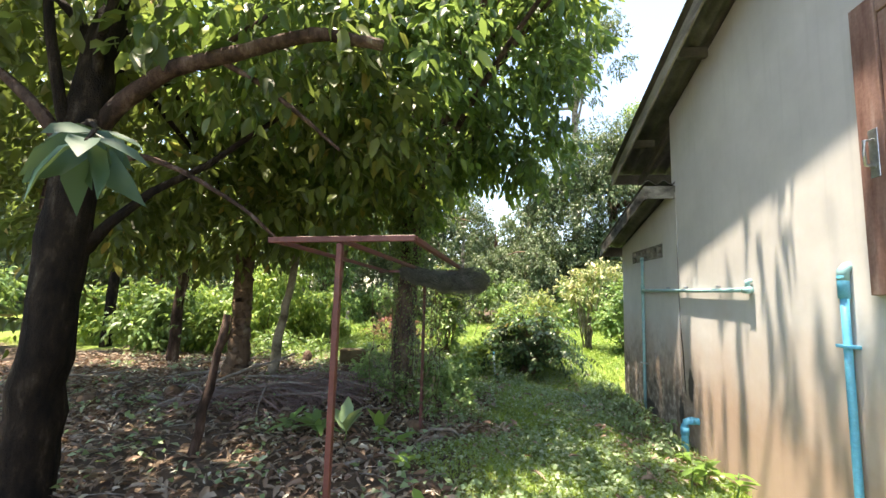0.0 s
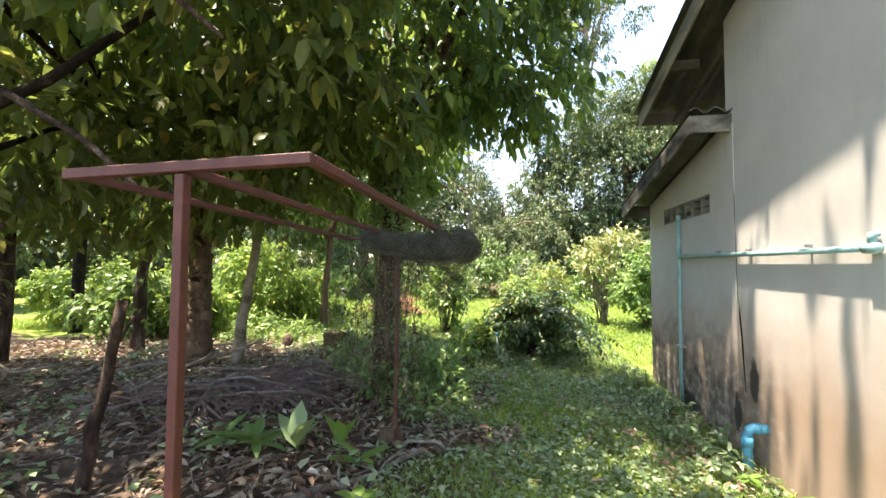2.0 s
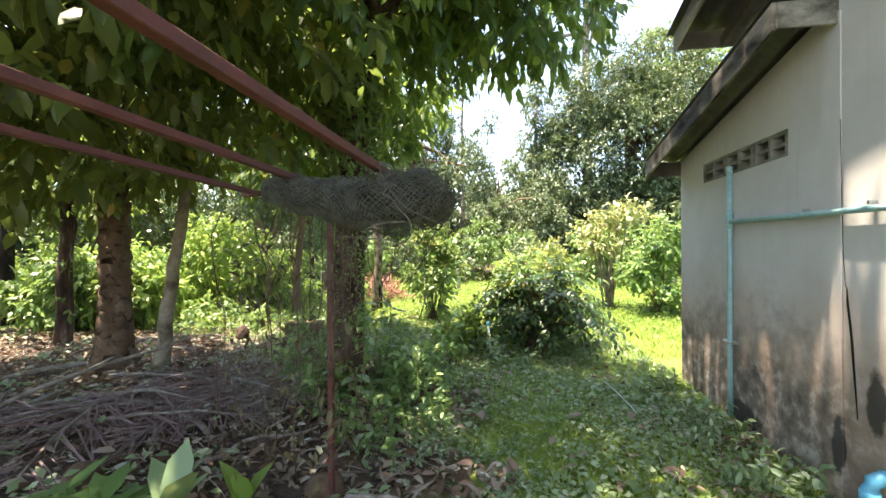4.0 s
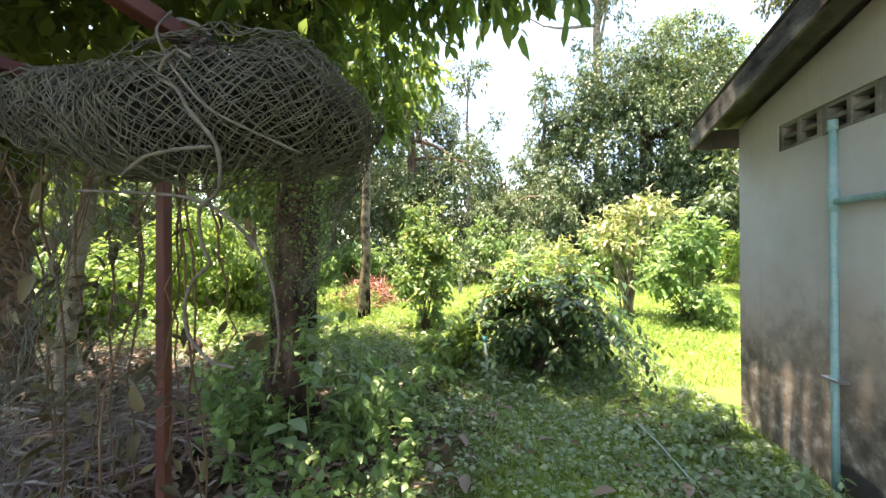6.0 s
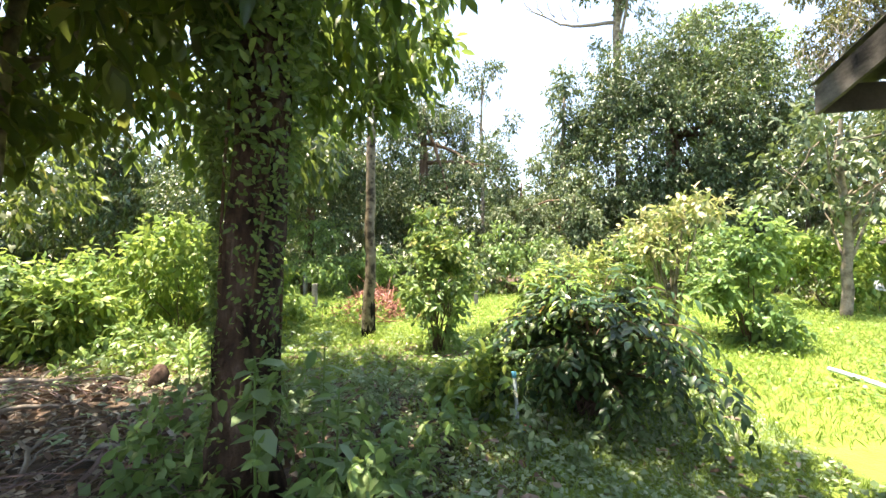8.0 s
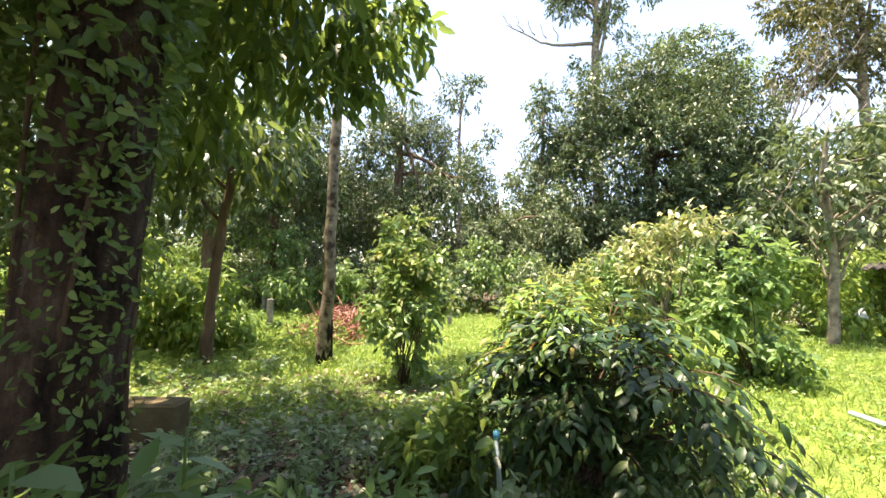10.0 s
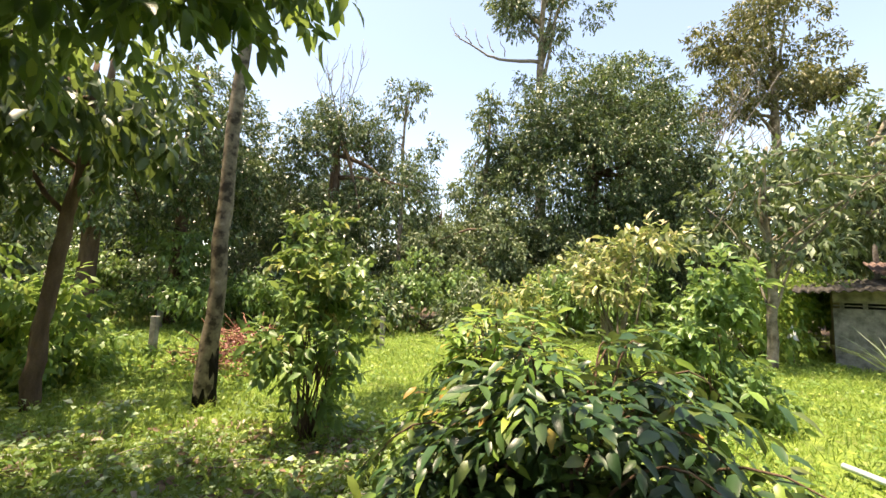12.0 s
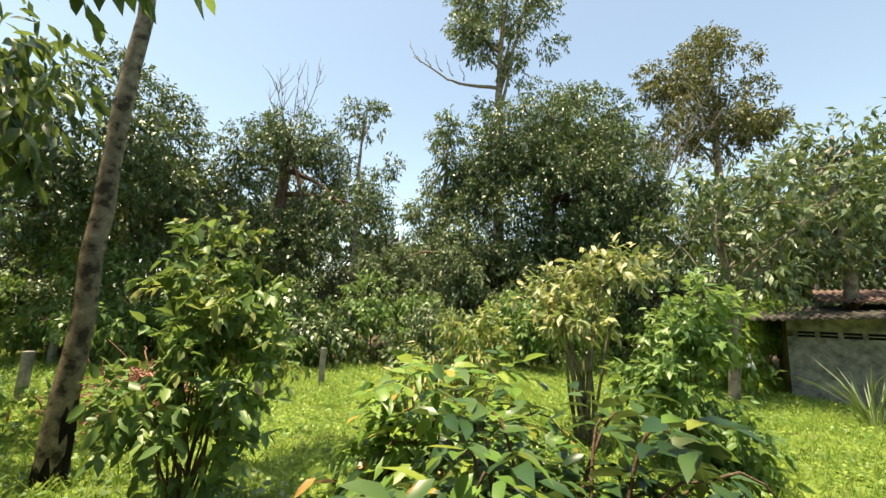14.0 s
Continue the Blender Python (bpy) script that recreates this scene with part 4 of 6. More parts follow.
tree("thin_tree", (-7.5, 8.3, 0), "slim stem wrapped in dark climbing leaves", [(0, 0, -0.1), (0.03, 0, 1.4), (0.0, 0.1, 4.5)], [0.12, 0.1, 0.06],
     BARK_TREE, [(0, 0, 0.9, 0.26, 0.26, 0.7), (0.03, 0, 2.0, 0.3, 0.3, 0.8), (0, 0.1, 4.2, 1.5, 1.4, 1.1), (0.4, -0.3, 3.2, 0.9, 0.9, 0.5)], LEAF_DARK, 4200, 0.13, 49, limbs=5, limb_r=0.03, clumps=14)
tree("small_tree", (-5.4, 11.9, 0), "small tree at the edge of the lawn, leaves coloured dark for shade", [(0, 0, -0.1), (0.02, 0, 0.9), (0.12, 0, 1.9), (0.3, 0, 3.2), (0.3, 0, 4.3)], [0.11, 0.085, 0.08, 0.06, 0.03],
     BARK_BROWN, [(0.2, 0, 4.1, 1.2, 1.0, 1.2), (-0.6, 0.3, 3.3, 1.0, 0.9, 0.7), (0.3, -0.6, 3.4, 1.0, 0.7, 0.6), (-1.2, -0.8, 4.3, 0.8, 0.7, 0.6)], LEAF_SHADE, 2600, 0.24, 46, limbs=7, limb_r=0.035, hang=0.8, slim=0.4)
POLE = tree("pole_tree", (-3.4, 12.0, 0), "tall pale lichen-spotted slender trunk with a blackened foot", [(0, 0, -0.1), (0.04, 0, 1.0), (0.06, 0, 3.2), (0.14, 0.05, 6.0), (0.3, 0.1, 9.0)], [0.135, 0.1, 0.086, 0.074, 0.055],
     BARK_POLE, [(0.6, 0.1, 9.6, 0.9, 0.9, 0.7)], LEAF_MID, 700, 0.22, 47, limbs=5, limb_r=0.035, fork=0.9, fine=False)


part("charred_foot", tube("charred_foot", [(0, 0, -0.1), (0.012, 0, 0.2), (0.025, 0, 0.5), (0.036, 0, 0.75)], [0.143, 0.128, 0.114, 0.094], 12, 0.03, 5), BARK_DARK, POLE, "blackened lower bark", True)


def stump(at, h, r, lean, label, seed, name="tree_stump", mat=None, shoot=True):
    t = thing(name, at, label, "stump")
    p = bent((0, 0, -0.1), (lean[0], lean[1], h), 0, 9, 0.02, seed)
    part("stem", tube("stem", p, np.linspace(r * 1.25, r * 0.8, 9), 9, 0.07, seed), mat or BARK_PALE, t, smooth=True)
    if shoot:
        part("side_shoot", tube("side_shoot", bent(p[6], p[6] + [0.12, 0.05, 0.25], 0.02, 6), np.linspace(r * 0.4, r * 0.25, 6), 7, 0.08, seed), mat or BARK_PALE, t, smooth=True)
    return t


stump((-3.45, 3.95, 0), 1.36, 0.042, (0.22, 0.1), "broken mossy sapling stem standing in leaf litter", 51, mat=BARK_TREE)
stump((-4.7, 8.8, 0), 0.24, 0.1, (0.02, 0.0), "short rotting tree stump", 52, mat=BARK_TREE, shoot=False)


# ---- shrubs ----
def shrub(name, at, label, blobs, leaf, count, size, seed, stems=7, stem_r=0.012, stem_mat=None, group="shrubs", top=None, **kw):
    t = thing(name, at, label, "shrub", group)
    r = np.random.default_rng(seed + 9)
    me, c = crown_leaves("foliage", blobs, count, size, seed, floor=0.04, **kw)
    tagged(part("foliage", me, leaf, t), kind="stuff")
    for k in range(stems):
        g = c[k % len(c)]
        p = bent((r.normal() * 0.07, r.normal() * 0.07, -0.05), g, -0.1, 8, 0.03, seed + k)
        part("stem", tube("stem", p, np.linspace(stem_r, stem_r * 0.35, 8), 6), stem_mat or BARK_BROWN, t, smooth=True)
    if top:
        me, c = crown_leaves("young_leaves", top[0], top[1], size * 0.85, seed + 3, floor=0.04, **kw)
        tagged(part("young_leaves", me, top[2], t, "yellow-green young leaves"), kind="stuff")
    return t


def arching_bush(at, label, wide=1.0, tall=1.3, count=76, fresh=0.08, seed=61):
    """A bush of arching stems whose side twigs carry two ranks of drooping leaves."""
    t = thing("bush", at, label, "shrub", "shrubs")
    r = np.random.default_rng(seed)
    pos, way, nor, young = [], [], [], []
    up = np.array([0, 0, 1.0])
    for k in range(count):
        a = 2.399 * k + 0.3 * r.normal()
        f = (k + 0.5) / count
        reach = wide * (0.22 + 0.72 * f) * (0.85 + 0.3 * r.random()) * (1.45 if math.cos(a) > 0.3 else 1.0)
        top = tall - 0.55 * f * f + 0.12 * r.normal()
        out = np.array([math.cos(a), 0.8 * math.sin(a), 0])
        p0 = np.array([0.16 * math.cos(a * 1.7), 0.12 * math.sin(a * 1.7), -0.05])
        p1, p2 = out * reach * 0.55 + up * top * 1.05, out * reach * 1.05 + up * (top * (0.94 - 0.5 * f))
        u = np.linspace(0, 1, 10)[:, None]
        p = (1 - u) ** 2 * p0 + 2 * u * (1 - u) * p1 + u * u * p2
        part("stem", tube("stem", p, np.linspace(0.011, 0.003, 10), 5), BARK_BROWN, t, smooth=True)
        for j in range(11):
            q = 0.16 + 0.84 * (j + r.random() * 0.6) / 11
            c = np.array([np.interp(q * 9, np.arange(10), p[:, i]) for i in range(3)])
            d = unit(p[min(9, int(q * 9) + 1)] - p[max(0, int(q * 9) - 1)])
            side = unit(np.cross(d, up)) * (1 if j % 2 else -1)
            twig = unit(d * 0.6 + side * (0.75 if j < 10 else 0) + r.normal(size=3) * 0.25 - up * 0.22)
            lat = unit(np.cross(twig, up))
            ln = 0.2 + 0.16 * r.random()
            n = 7
            for m in range(n):
                w = (m + 0.6) / n
                pos.append(c + twig * ln * w - up * 0.1 * w * w)
                way.append(twig * (0.75 if m < n - 1 else 1.5) + lat * (0.8 if m % 2 else -0.8) * (m < n - 1) - up * (0.14 + 0.3 * r.random()))
                nor.append(up + 0.3 * r.normal(size=3) + 0.2 * out)
                young.append(c[2] > 0.9 - fresh and r.random() < fresh + 0.16 * (out[0] < -0.2))
    pos, way, nor, young = np.array(pos), np.array(way), np.array(nor), np.array(young)
    ok = pos[:, 2] > 0.1
    for name, pick, mat, label in (("foliage", ok & ~young, LEAF_BUSH, ""), ("young_leaves", ok & young, LEAF_YOUNG, "yellow-green young leaves")):
        ln = 0.075 + 0.06 * r.random(pick.sum())
        tagged(part(name, leaves(name, pos[pick], way[pick], ln, ln * 0.42, normal=nor[pick], fold=0.14, droop=0.3, seed=62), mat, t, label), kind="stuff")


arching_bush((0.06, 9.0, 0), "dense dark-green bush with arching leaf sprays and yellow-green tips")
arching_bush((-0.12, 9.85, 0), "light yellow-green bush with reddish young tips", 0.72, 1.42, 40, 0.62, 66)
shrub("sapling", (-1.9, 11.3, 0), "bushy sapling with long drooping yellow-green leaves", [(0, 0, 1.05, 0.56, 0.52, 0.5), (0.05, 0, 1.6, 0.5, 0.46, 0.36), (0.0, 0, 0.55, 0.42, 0.4, 0.3), (-0.05, 0, 2.1, 0.24, 0.24, 0.3)],
      LEAF_MID, 2300, 0.12, 62, stems=22, hang=0.35, slim=0.5, clumps=12, clump=0.26, top=([(0.0, 0, 1.9, 0.4, 0.38, 0.5), (0.2, -0.1, 1.4, 0.45, 0.4, 0.4)], 520, LEAF_YELLOW))
shrub("shrub", (0.46, 13.7, 0), "light yellow-green shrub behind the bush", [(0, 0, 0.95, 0.55, 0.5, 0.5), (0.3, 0, 1.3, 0.34, 0.34, 0.3), (-0.45, 0, 0.65, 0.42, 0.4, 0.36)],
      LEAF_YELLOW, 1800, 0.15, 63, stems=8, hang=0.6, slim=0.26)
shrub("shrub", (2.2, 13.3, 0), "tall multi-stemmed shrub with cream-yellow and green leaves", [(-0.1, 0, 2.0, 0.6, 0.55, 0.42), (0.45, 0, 2.25, 0.4, 0.4, 0.28), (-0.45, 0, 1.6, 0.34, 0.34, 0.3)],
      LEAF_CREAM, 1150, 0.16, 64, stems=14, stem_r=0.025, stem_mat=BARK_PALE, hang=0.2, slim=0.42, clump=0.34)
shrub("shrub", (3.05, 12.35, 0), "leafy bright green shrub with broad leaves", [(0, 0, 1.1, 0.58, 0.54, 0.6), (0.0, 0, 1.75, 0.38, 0.36, 0.36), (0.1, 0.0, 0.45, 0.5, 0.48, 0.36)],
      LEAF_WEED, 2900, 0.14, 65, stems=8, hang=0.35, slim=0.5, clump=0.32)


# ---- far trees ----
def far(name, at, label, h, r, blobs, leaf, count, size, seed, bark=None, limbs=6, **kw):
    z = float(height(at[0], at[1]))
    return tree(name, (at[0], at[1], z), label, [(0, 0, -0.3), (0.1, 0, h * 0.4), (0.0, 0.1, h * 0.75), (0.1, 0, h)], [r * 1.3, r, r * 0.75, r * 0.3], bark or BARK_BROWN, blobs, leaf, count, size, seed,
                limbs=limbs, limb_r=r * 0.4, fine=False, group="far trees", rough=0.04, sides=8, **kw)


far("broadleaf_tree", (6.2, 25.5), "massive dense dark-green tree reaching low", 10, 0.35, [(0, 0, 6.5, 4.6, 3.6, 4.4), (-1.0, -0.5, 9.5, 2.8, 2.5, 2.2), (2.6, 0, 8.2, 3.0, 2.6, 2.6), (-3.0, -0.8, 5.0, 2.6, 2.2, 3.0), (1.5, -1.8, 3.8, 3.0, 2.0, 2.4), (1.5, 0.3, 10.6, 2.6, 2.2, 2.2), (-1.5, -1.6, 2.6, 2.4, 1.6, 2.0), (3.6, -1.0, 5.2, 2.2, 1.8, 2.8), (0, -2.0, 6.2, 2.8, 1.6, 2.6)], LEAF_FAR, 130000, 0.18, 71, clumps=56, clump=0.2)
far("broadleaf_tree", (-5.6, 24.5), "grey-green broadleaf tree with dead twigs at its top", 9, 0.28, [(0, 0, 6.4, 3.4, 2.6, 2.8), (-2.6, 0, 5.0, 2.4, 2.2, 2.4), (2.6, 0, 4.6, 2.2, 2.0, 2.8), (0.4, -1, 3.2, 2.6, 1.8, 1.8), (0.6, 0, 8.4, 1.6, 1.5, 1.4)], LEAF_FAR, 56000, 0.17, 72, clumps=44, clump=0.2)
far("broadleaf_tree", (-10.4, 18.0), "dark broadleaf tree over the lawn's edge", 8, 0.2, [(0, 0, 5.0, 2.8, 2.4, 2.4), (0.8, 0.5, 3.8, 1.4, 1.3, 1.3), (-2.0, 0.2, 4.0, 2.0, 1.8, 2.0)], LEAF_FAR, 20000, 0.17, 73, clumps=22, clump=0.26)
far("broadleaf_tree", (-9.6, 20.5), "grove tree with a bare brown stem", 9, 0.18, [(0, 0, 6.2, 2.6, 2.4, 2.6), (1.2, 0, 4.2, 1.8, 1.6, 1.4)], LEAF_FAR, 17000, 0.18, 74, clumps=20, clump=0.26)
far("broadleaf_tree", (1.4, 23.0), "low broad tree filling the gap in the wood", 4, 0.16, [(0, 0, 2.8, 2.2, 1.8, 1.7), (1.8, 0.3, 2.4, 1.6, 1.4, 1.5), (-2.0, 0.4, 2.5, 1.6, 1.4, 1.5)], LEAF_PALE, 24000, 0.18, 75, clumps=18, clump=0.28)
far("broadleaf_tree", (1.2, 24.8), "slender grey-green tree leaning on the massive one", 9, 0.14, [(0, 0, 8.7, 0.7, 0.7, 1.6), (0.7, 0, 7.0, 1.3, 1.1, 1.5), (-0.8, 0, 6.0, 0.9, 0.9, 0.9)], LEAF_PALE, 6000, 0.21, 171, BARK_PALE, clumps=16, clump=0.26)
far("pale_leaved_tree", (6.9, 16.3), "open tree with pale glossy drooping leaves and forked stems", 5.2, 0.095, [(0.2, 0, 4.4, 1.4, 1.3, 0.9), (-0.9, 0.3, 3.5, 1.1, 1.0, 0.8), (1.6, -0.6, 4.3, 1.2, 1.1, 0.8), (0.8, 0.2, 2.7, 1.2, 1.0, 0.6), (2.9, -1.0, 4.8, 1.0, 0.9, 0.5)], LEAF_PALE, 2900, 0.24, 76, BARK_PALE, 16, clumps=12, clump=0.24, hang=0.45, fork=0.2)
far("pale_leaved_tree", (11.8, 17.8), "open tree with pale glossy leaves behind the shed", 7.2, 0.16, [(0, 0, 5.8, 1.9, 1.7, 1.3), (-1.4, 0.4, 4.4, 1.5, 1.4, 1.1), (1.8, -0.5, 5.0, 1.6, 1.4, 1.2), (-0.4, -0.8, 6.8, 1.3, 1.1, 0.6)], LEAF_PALE, 6200, 0.25, 176, BARK_PALE, 12, clumps=13, clump=0.25, hang=0.4)
far("tall_tree", (5.0, 31), "very tall slim tree with a small crown and one bare limb", 20, 0.3, [(-0.6, 0, 20.5, 2.6, 2.4, 2.0), (1.4, 0, 20.0, 2.4, 2.0, 2.2), (-1.6, 0, 18.4, 1.4, 1.3, 0.9), (0.8, 0, 16.6, 1.1, 1.0, 0.8), (0, 0, 22.5, 3.0, 2.4, 1.6), (-0.2, 0, 14.0, 1.0, 0.9, 0.9)], LEAF_PALE, 11000, 0.28, 77, BARK_PALE, 9, clumps=11, clump=0.32)
far("tall_tree", (17.3, 28.3), "tall tree with a bronze-green crown of separate clumps", 15, 0.28, [(0, 0, 16.6, 2.6, 2.4, 1.9), (-2.2, 0, 15.0, 2.2, 2.0, 1.5), (2.4, 0, 14.0, 2.2, 2.0, 1.4), (0, 0, 12.4, 2.6, 2.2, 1.4), (-2.4, 0, 12.0, 2.0, 1.8, 1.5)], LEAF_BROWN, 21000, 0.25, 78, BARK_PALE, 9, clumps=16, clump=0.3)
far("slim_tree", (-3.6, 33), "slim tree with two dark tufts of leaves", 14, 0.14, [(0.2, 0, 13.6, 1.5, 1.3, 0.9), (1.7, 0, 10.6, 0.9, 0.8, 0.6), (-0.6, 0, 10.4, 0.8, 0.8, 0.7), (0.3, 0, 8.2, 1.4, 1.2, 1.4)], LEAF_FAR, 3800, 0.27, 79, BARK_PALE, 6, clumps=8, clump=0.34)
far("tall_tree", (11.6, 34), "distant tall tree with a bright yellow-green crown", 15, 0.25, [(0, 0, 15.2, 2.6, 2.4, 2.0), (-1.6, 0, 13.2, 1.9, 1.8, 1.5), (2.4, 0, 13.4, 2.2, 2.0, 1.5), (0.6, 0, 11.2, 2.8, 2.4, 1.6)], LEAF_LIGHT, 12000, 0.26, 80, BARK_PALE, 7, clumps=16, clump=0.27)
bare = thing("bare_bough", (4.95, 31, 15.9), "long bare dead bough of the tall tree", "branch")
part("stem", tube("stem", bent((0, 0, 0), (-5.4, -0.2, 1.5), 0.3, 12, 0.12, 3), np.linspace(0.12, 0.03, 12), 6), TWIG_GREY, bare, smooth=True)
for k in range(5):
    part("twig", tube("twig", bent((-2.2 - 0.7 * k, 0, 0.3 + 0.25 * k), (-2.5 - 0.8 * k, 0.2, 1.5 + 0.35 * k), 0.1, 6, 0.06, k), np.linspace(0.04, 0.015, 6), 5), TWIG_GREY, bare)
for x, y, s, sd in ((-14, 27, 1.0, 81), (14.5, 22.5, 0.85, 82), (-20, 12.5, 0.85, 83), (-18, 19, 0.95, 84), (20, 17, 0.9, 85), (-1, 36, 0.75, 86), (11.5, 30, 0.95, 87), (-9, 34, 0.9, 88), (25, 26, 1.1, 89), (-20.5, 4, 0.8, 90)):
    far("woodland_tree", (x, y), "woodland tree with a rounded mid-green crown", 9 * s, 0.22 * s, [(0, 0, 6.2 * s, 3.4 * s, 3.2 * s, 2.8 * s), (2.0 * s, 0, 4.2 * s, 2.4 * s, 2.2 * s, 2.4 * s), (-2.2 * s, 0, 4.0 * s, 2.4 * s, 2.2 * s, 2.4 * s)], LEAF_FAR, 15000, 0.3 * s, sd, clumps=20, clump=0.27)


def dead_twigs(at, label, h, seed, n=9, spread=0.5, r0=0.05):
    t = thing("dead_tree", at, label, "tree")
    r = np.random.default_rng(seed)
    part("trunk", tube("trunk", bent((0, 0, 0), (0.2, 0, h * 0.7), 0, 8, 0.06, seed), np.linspace(r0 * 2, r0, 8), 7), TWIG_GREY, t, smooth=True)
    for k in range(n):
        a = np.array([0.2 * (0.5 + 0.5 * k / n), 0, h * (0.45 + 0.25 * k / n)])
        b = a + np.array([r.normal() * spread, r.normal() * spread, h * (0.15 + 0.2 * r.random())])
        many = [(bent(a, b, 0.1, 7, 0.06, seed + k), np.linspace(r0 * 0.7, r0 * 0.25, 7))]
        for q in range(5):
            c = a + (b - a) * (0.4 + 0.6 * r.random())
            many.append((bent(c, c + r.normal(size=3) * [0.5, 0.5, 0.2] + [0, 0, 0.8 + 0.5 * r.random()], 0.05, 5, 0.04, q), np.linspace(r0 * 0.35, r0 * 0.15, 5)))
        part("branch", tubes("branch", many, 5), TWIG_GREY, t)


dead_twigs((-5.2, 25.2, 0), "bare grey dead branches standing out of the crown", 10.8, 91, 10, 1.4)
dead_twigs((-7.8, 32.5, 0), "leafless slender dead tree", 17.5, 92, 9, 0.9, 0.06)
dead_twigs((11.5, 25.5, 0), "leafless grey-brown tree among the crowns", 12, 93, 16, 1.8)
dead_twigs((13.2, 20.0, 0), "bare upright grey branches", 8.5, 94, 8, 0.9)


def woods(name, spots, seed):
    """Far woodland in one mesh."""
    bl = []
    r = np.random.default_rng(seed)
    for x, y in spots:
        s = 0.8 + 0.5 * r.random()
        bl.append((x, y, 3.5 * s, 3.6 * s, 3.6 * s, 4.2 * s))
    me, c = crown_leaves(name, bl, 60000, 0.6, seed, clumps=14, clump=0.34, fine=False, slim=0.5, floor=0.0)
    tagged(part(name, me, LEAF_FAR), "distant dense green woodland edge", "woods", kind="stuff")


woods("far_woods", [(x, 41 + 3 * math.sin(x)) for x in np.arange(-42, 46, 4.2)], 101)
woods("side_woods", [(-27 + 2 * math.sin(y), y) for y in np.arange(-14, 40, 4.5)] + [(31 + 2 * math.sin(y), y) for y in np.arange(0, 40, 4.5)], 102)

for x, y, h, w, mat, sd in ((-7.4, 11.9, 2.0, 1.3, LEAF_LIGHT, 111), (-9.6, 14.0, 1.6, 1.0, LEAF_MID, 112), (-8.9, 9.4, 1.1, 0.7, LEAF_MID, 113), (-11.6, 10.6, 1.7, 1.0, LEAF_LIGHT, 114), (-10.4, 12.4, 1.5, 0.9, LEAF_LIGHT, 125), (-12.6, 8.0, 1.6, 1.0, LEAF_MID, 126), (-7.6, 9.9, 0.9, 0.6, LEAF_LIGHT, 127), (-6.3, 12.8, 1.3, 0.9, LEAF_LIGHT, 115),
                            (-3.6, 20.5, 1.6, 1.4, LEAF_MID, 116), (4.6, 20.5, 2.2, 1.6, LEAF_MID, 117), (7.6, 17.8, 1.7, 1.2, LEAF_LIGHT, 118), (-6.9, 19.3, 1.4, 1.5, LEAF_MID, 119), (0.4, 19.6, 1.5, 1.2, LEAF_PALE, 120), (-11.5, 5.0, 1.6, 1.3, LEAF_LIGHT, 121), (-9.4, 2.6, 1.8, 1.4, LEAF_MID, 122), (10.0, 18.9, 2.2, 1.0, LEAF_LIGHT, 123)):
    shrub("undergrowth_shrub", (x, y, float(height(x, y))), "leafy green undergrowth shrub below the trees", [(0, 0, h * 0.55, w, w * 0.9, h * 0.5), (0.3 * w, 0, h * 0.8, w * 0.6, w * 0.6, h * 0.3)], mat, 3600, 0.19, sd, stems=4, group="undergrowth", fine=False, slim=0.4, hang=0.5)


for k, x in enumerate(np.arange(-13.5, 12, 2.05)):
    y = 21.3 + 1.3 * math.sin(2.1 * k)
    w = 1.5 + 0.4 * math.sin(1.3 * k)
    shrub("undergrowth_shrub", (float(x), y, float(height(x, y))), "dark understorey shrub at the wood's edge", [(0, 0, 1.0, w, w * 0.8, 0.9), (0.3, 0.2, 2.0 + 0.6 * math.sin(3.7 * k), w * 0.7, w * 0.6, 0.8)], LEAF_FAR if k % 2 else LEAF_MID, 3600, 0.2, 150 + k, stems=5, stem_r=0.03, group="undergrowth", fine=False, slim=0.42, hang=0.6)


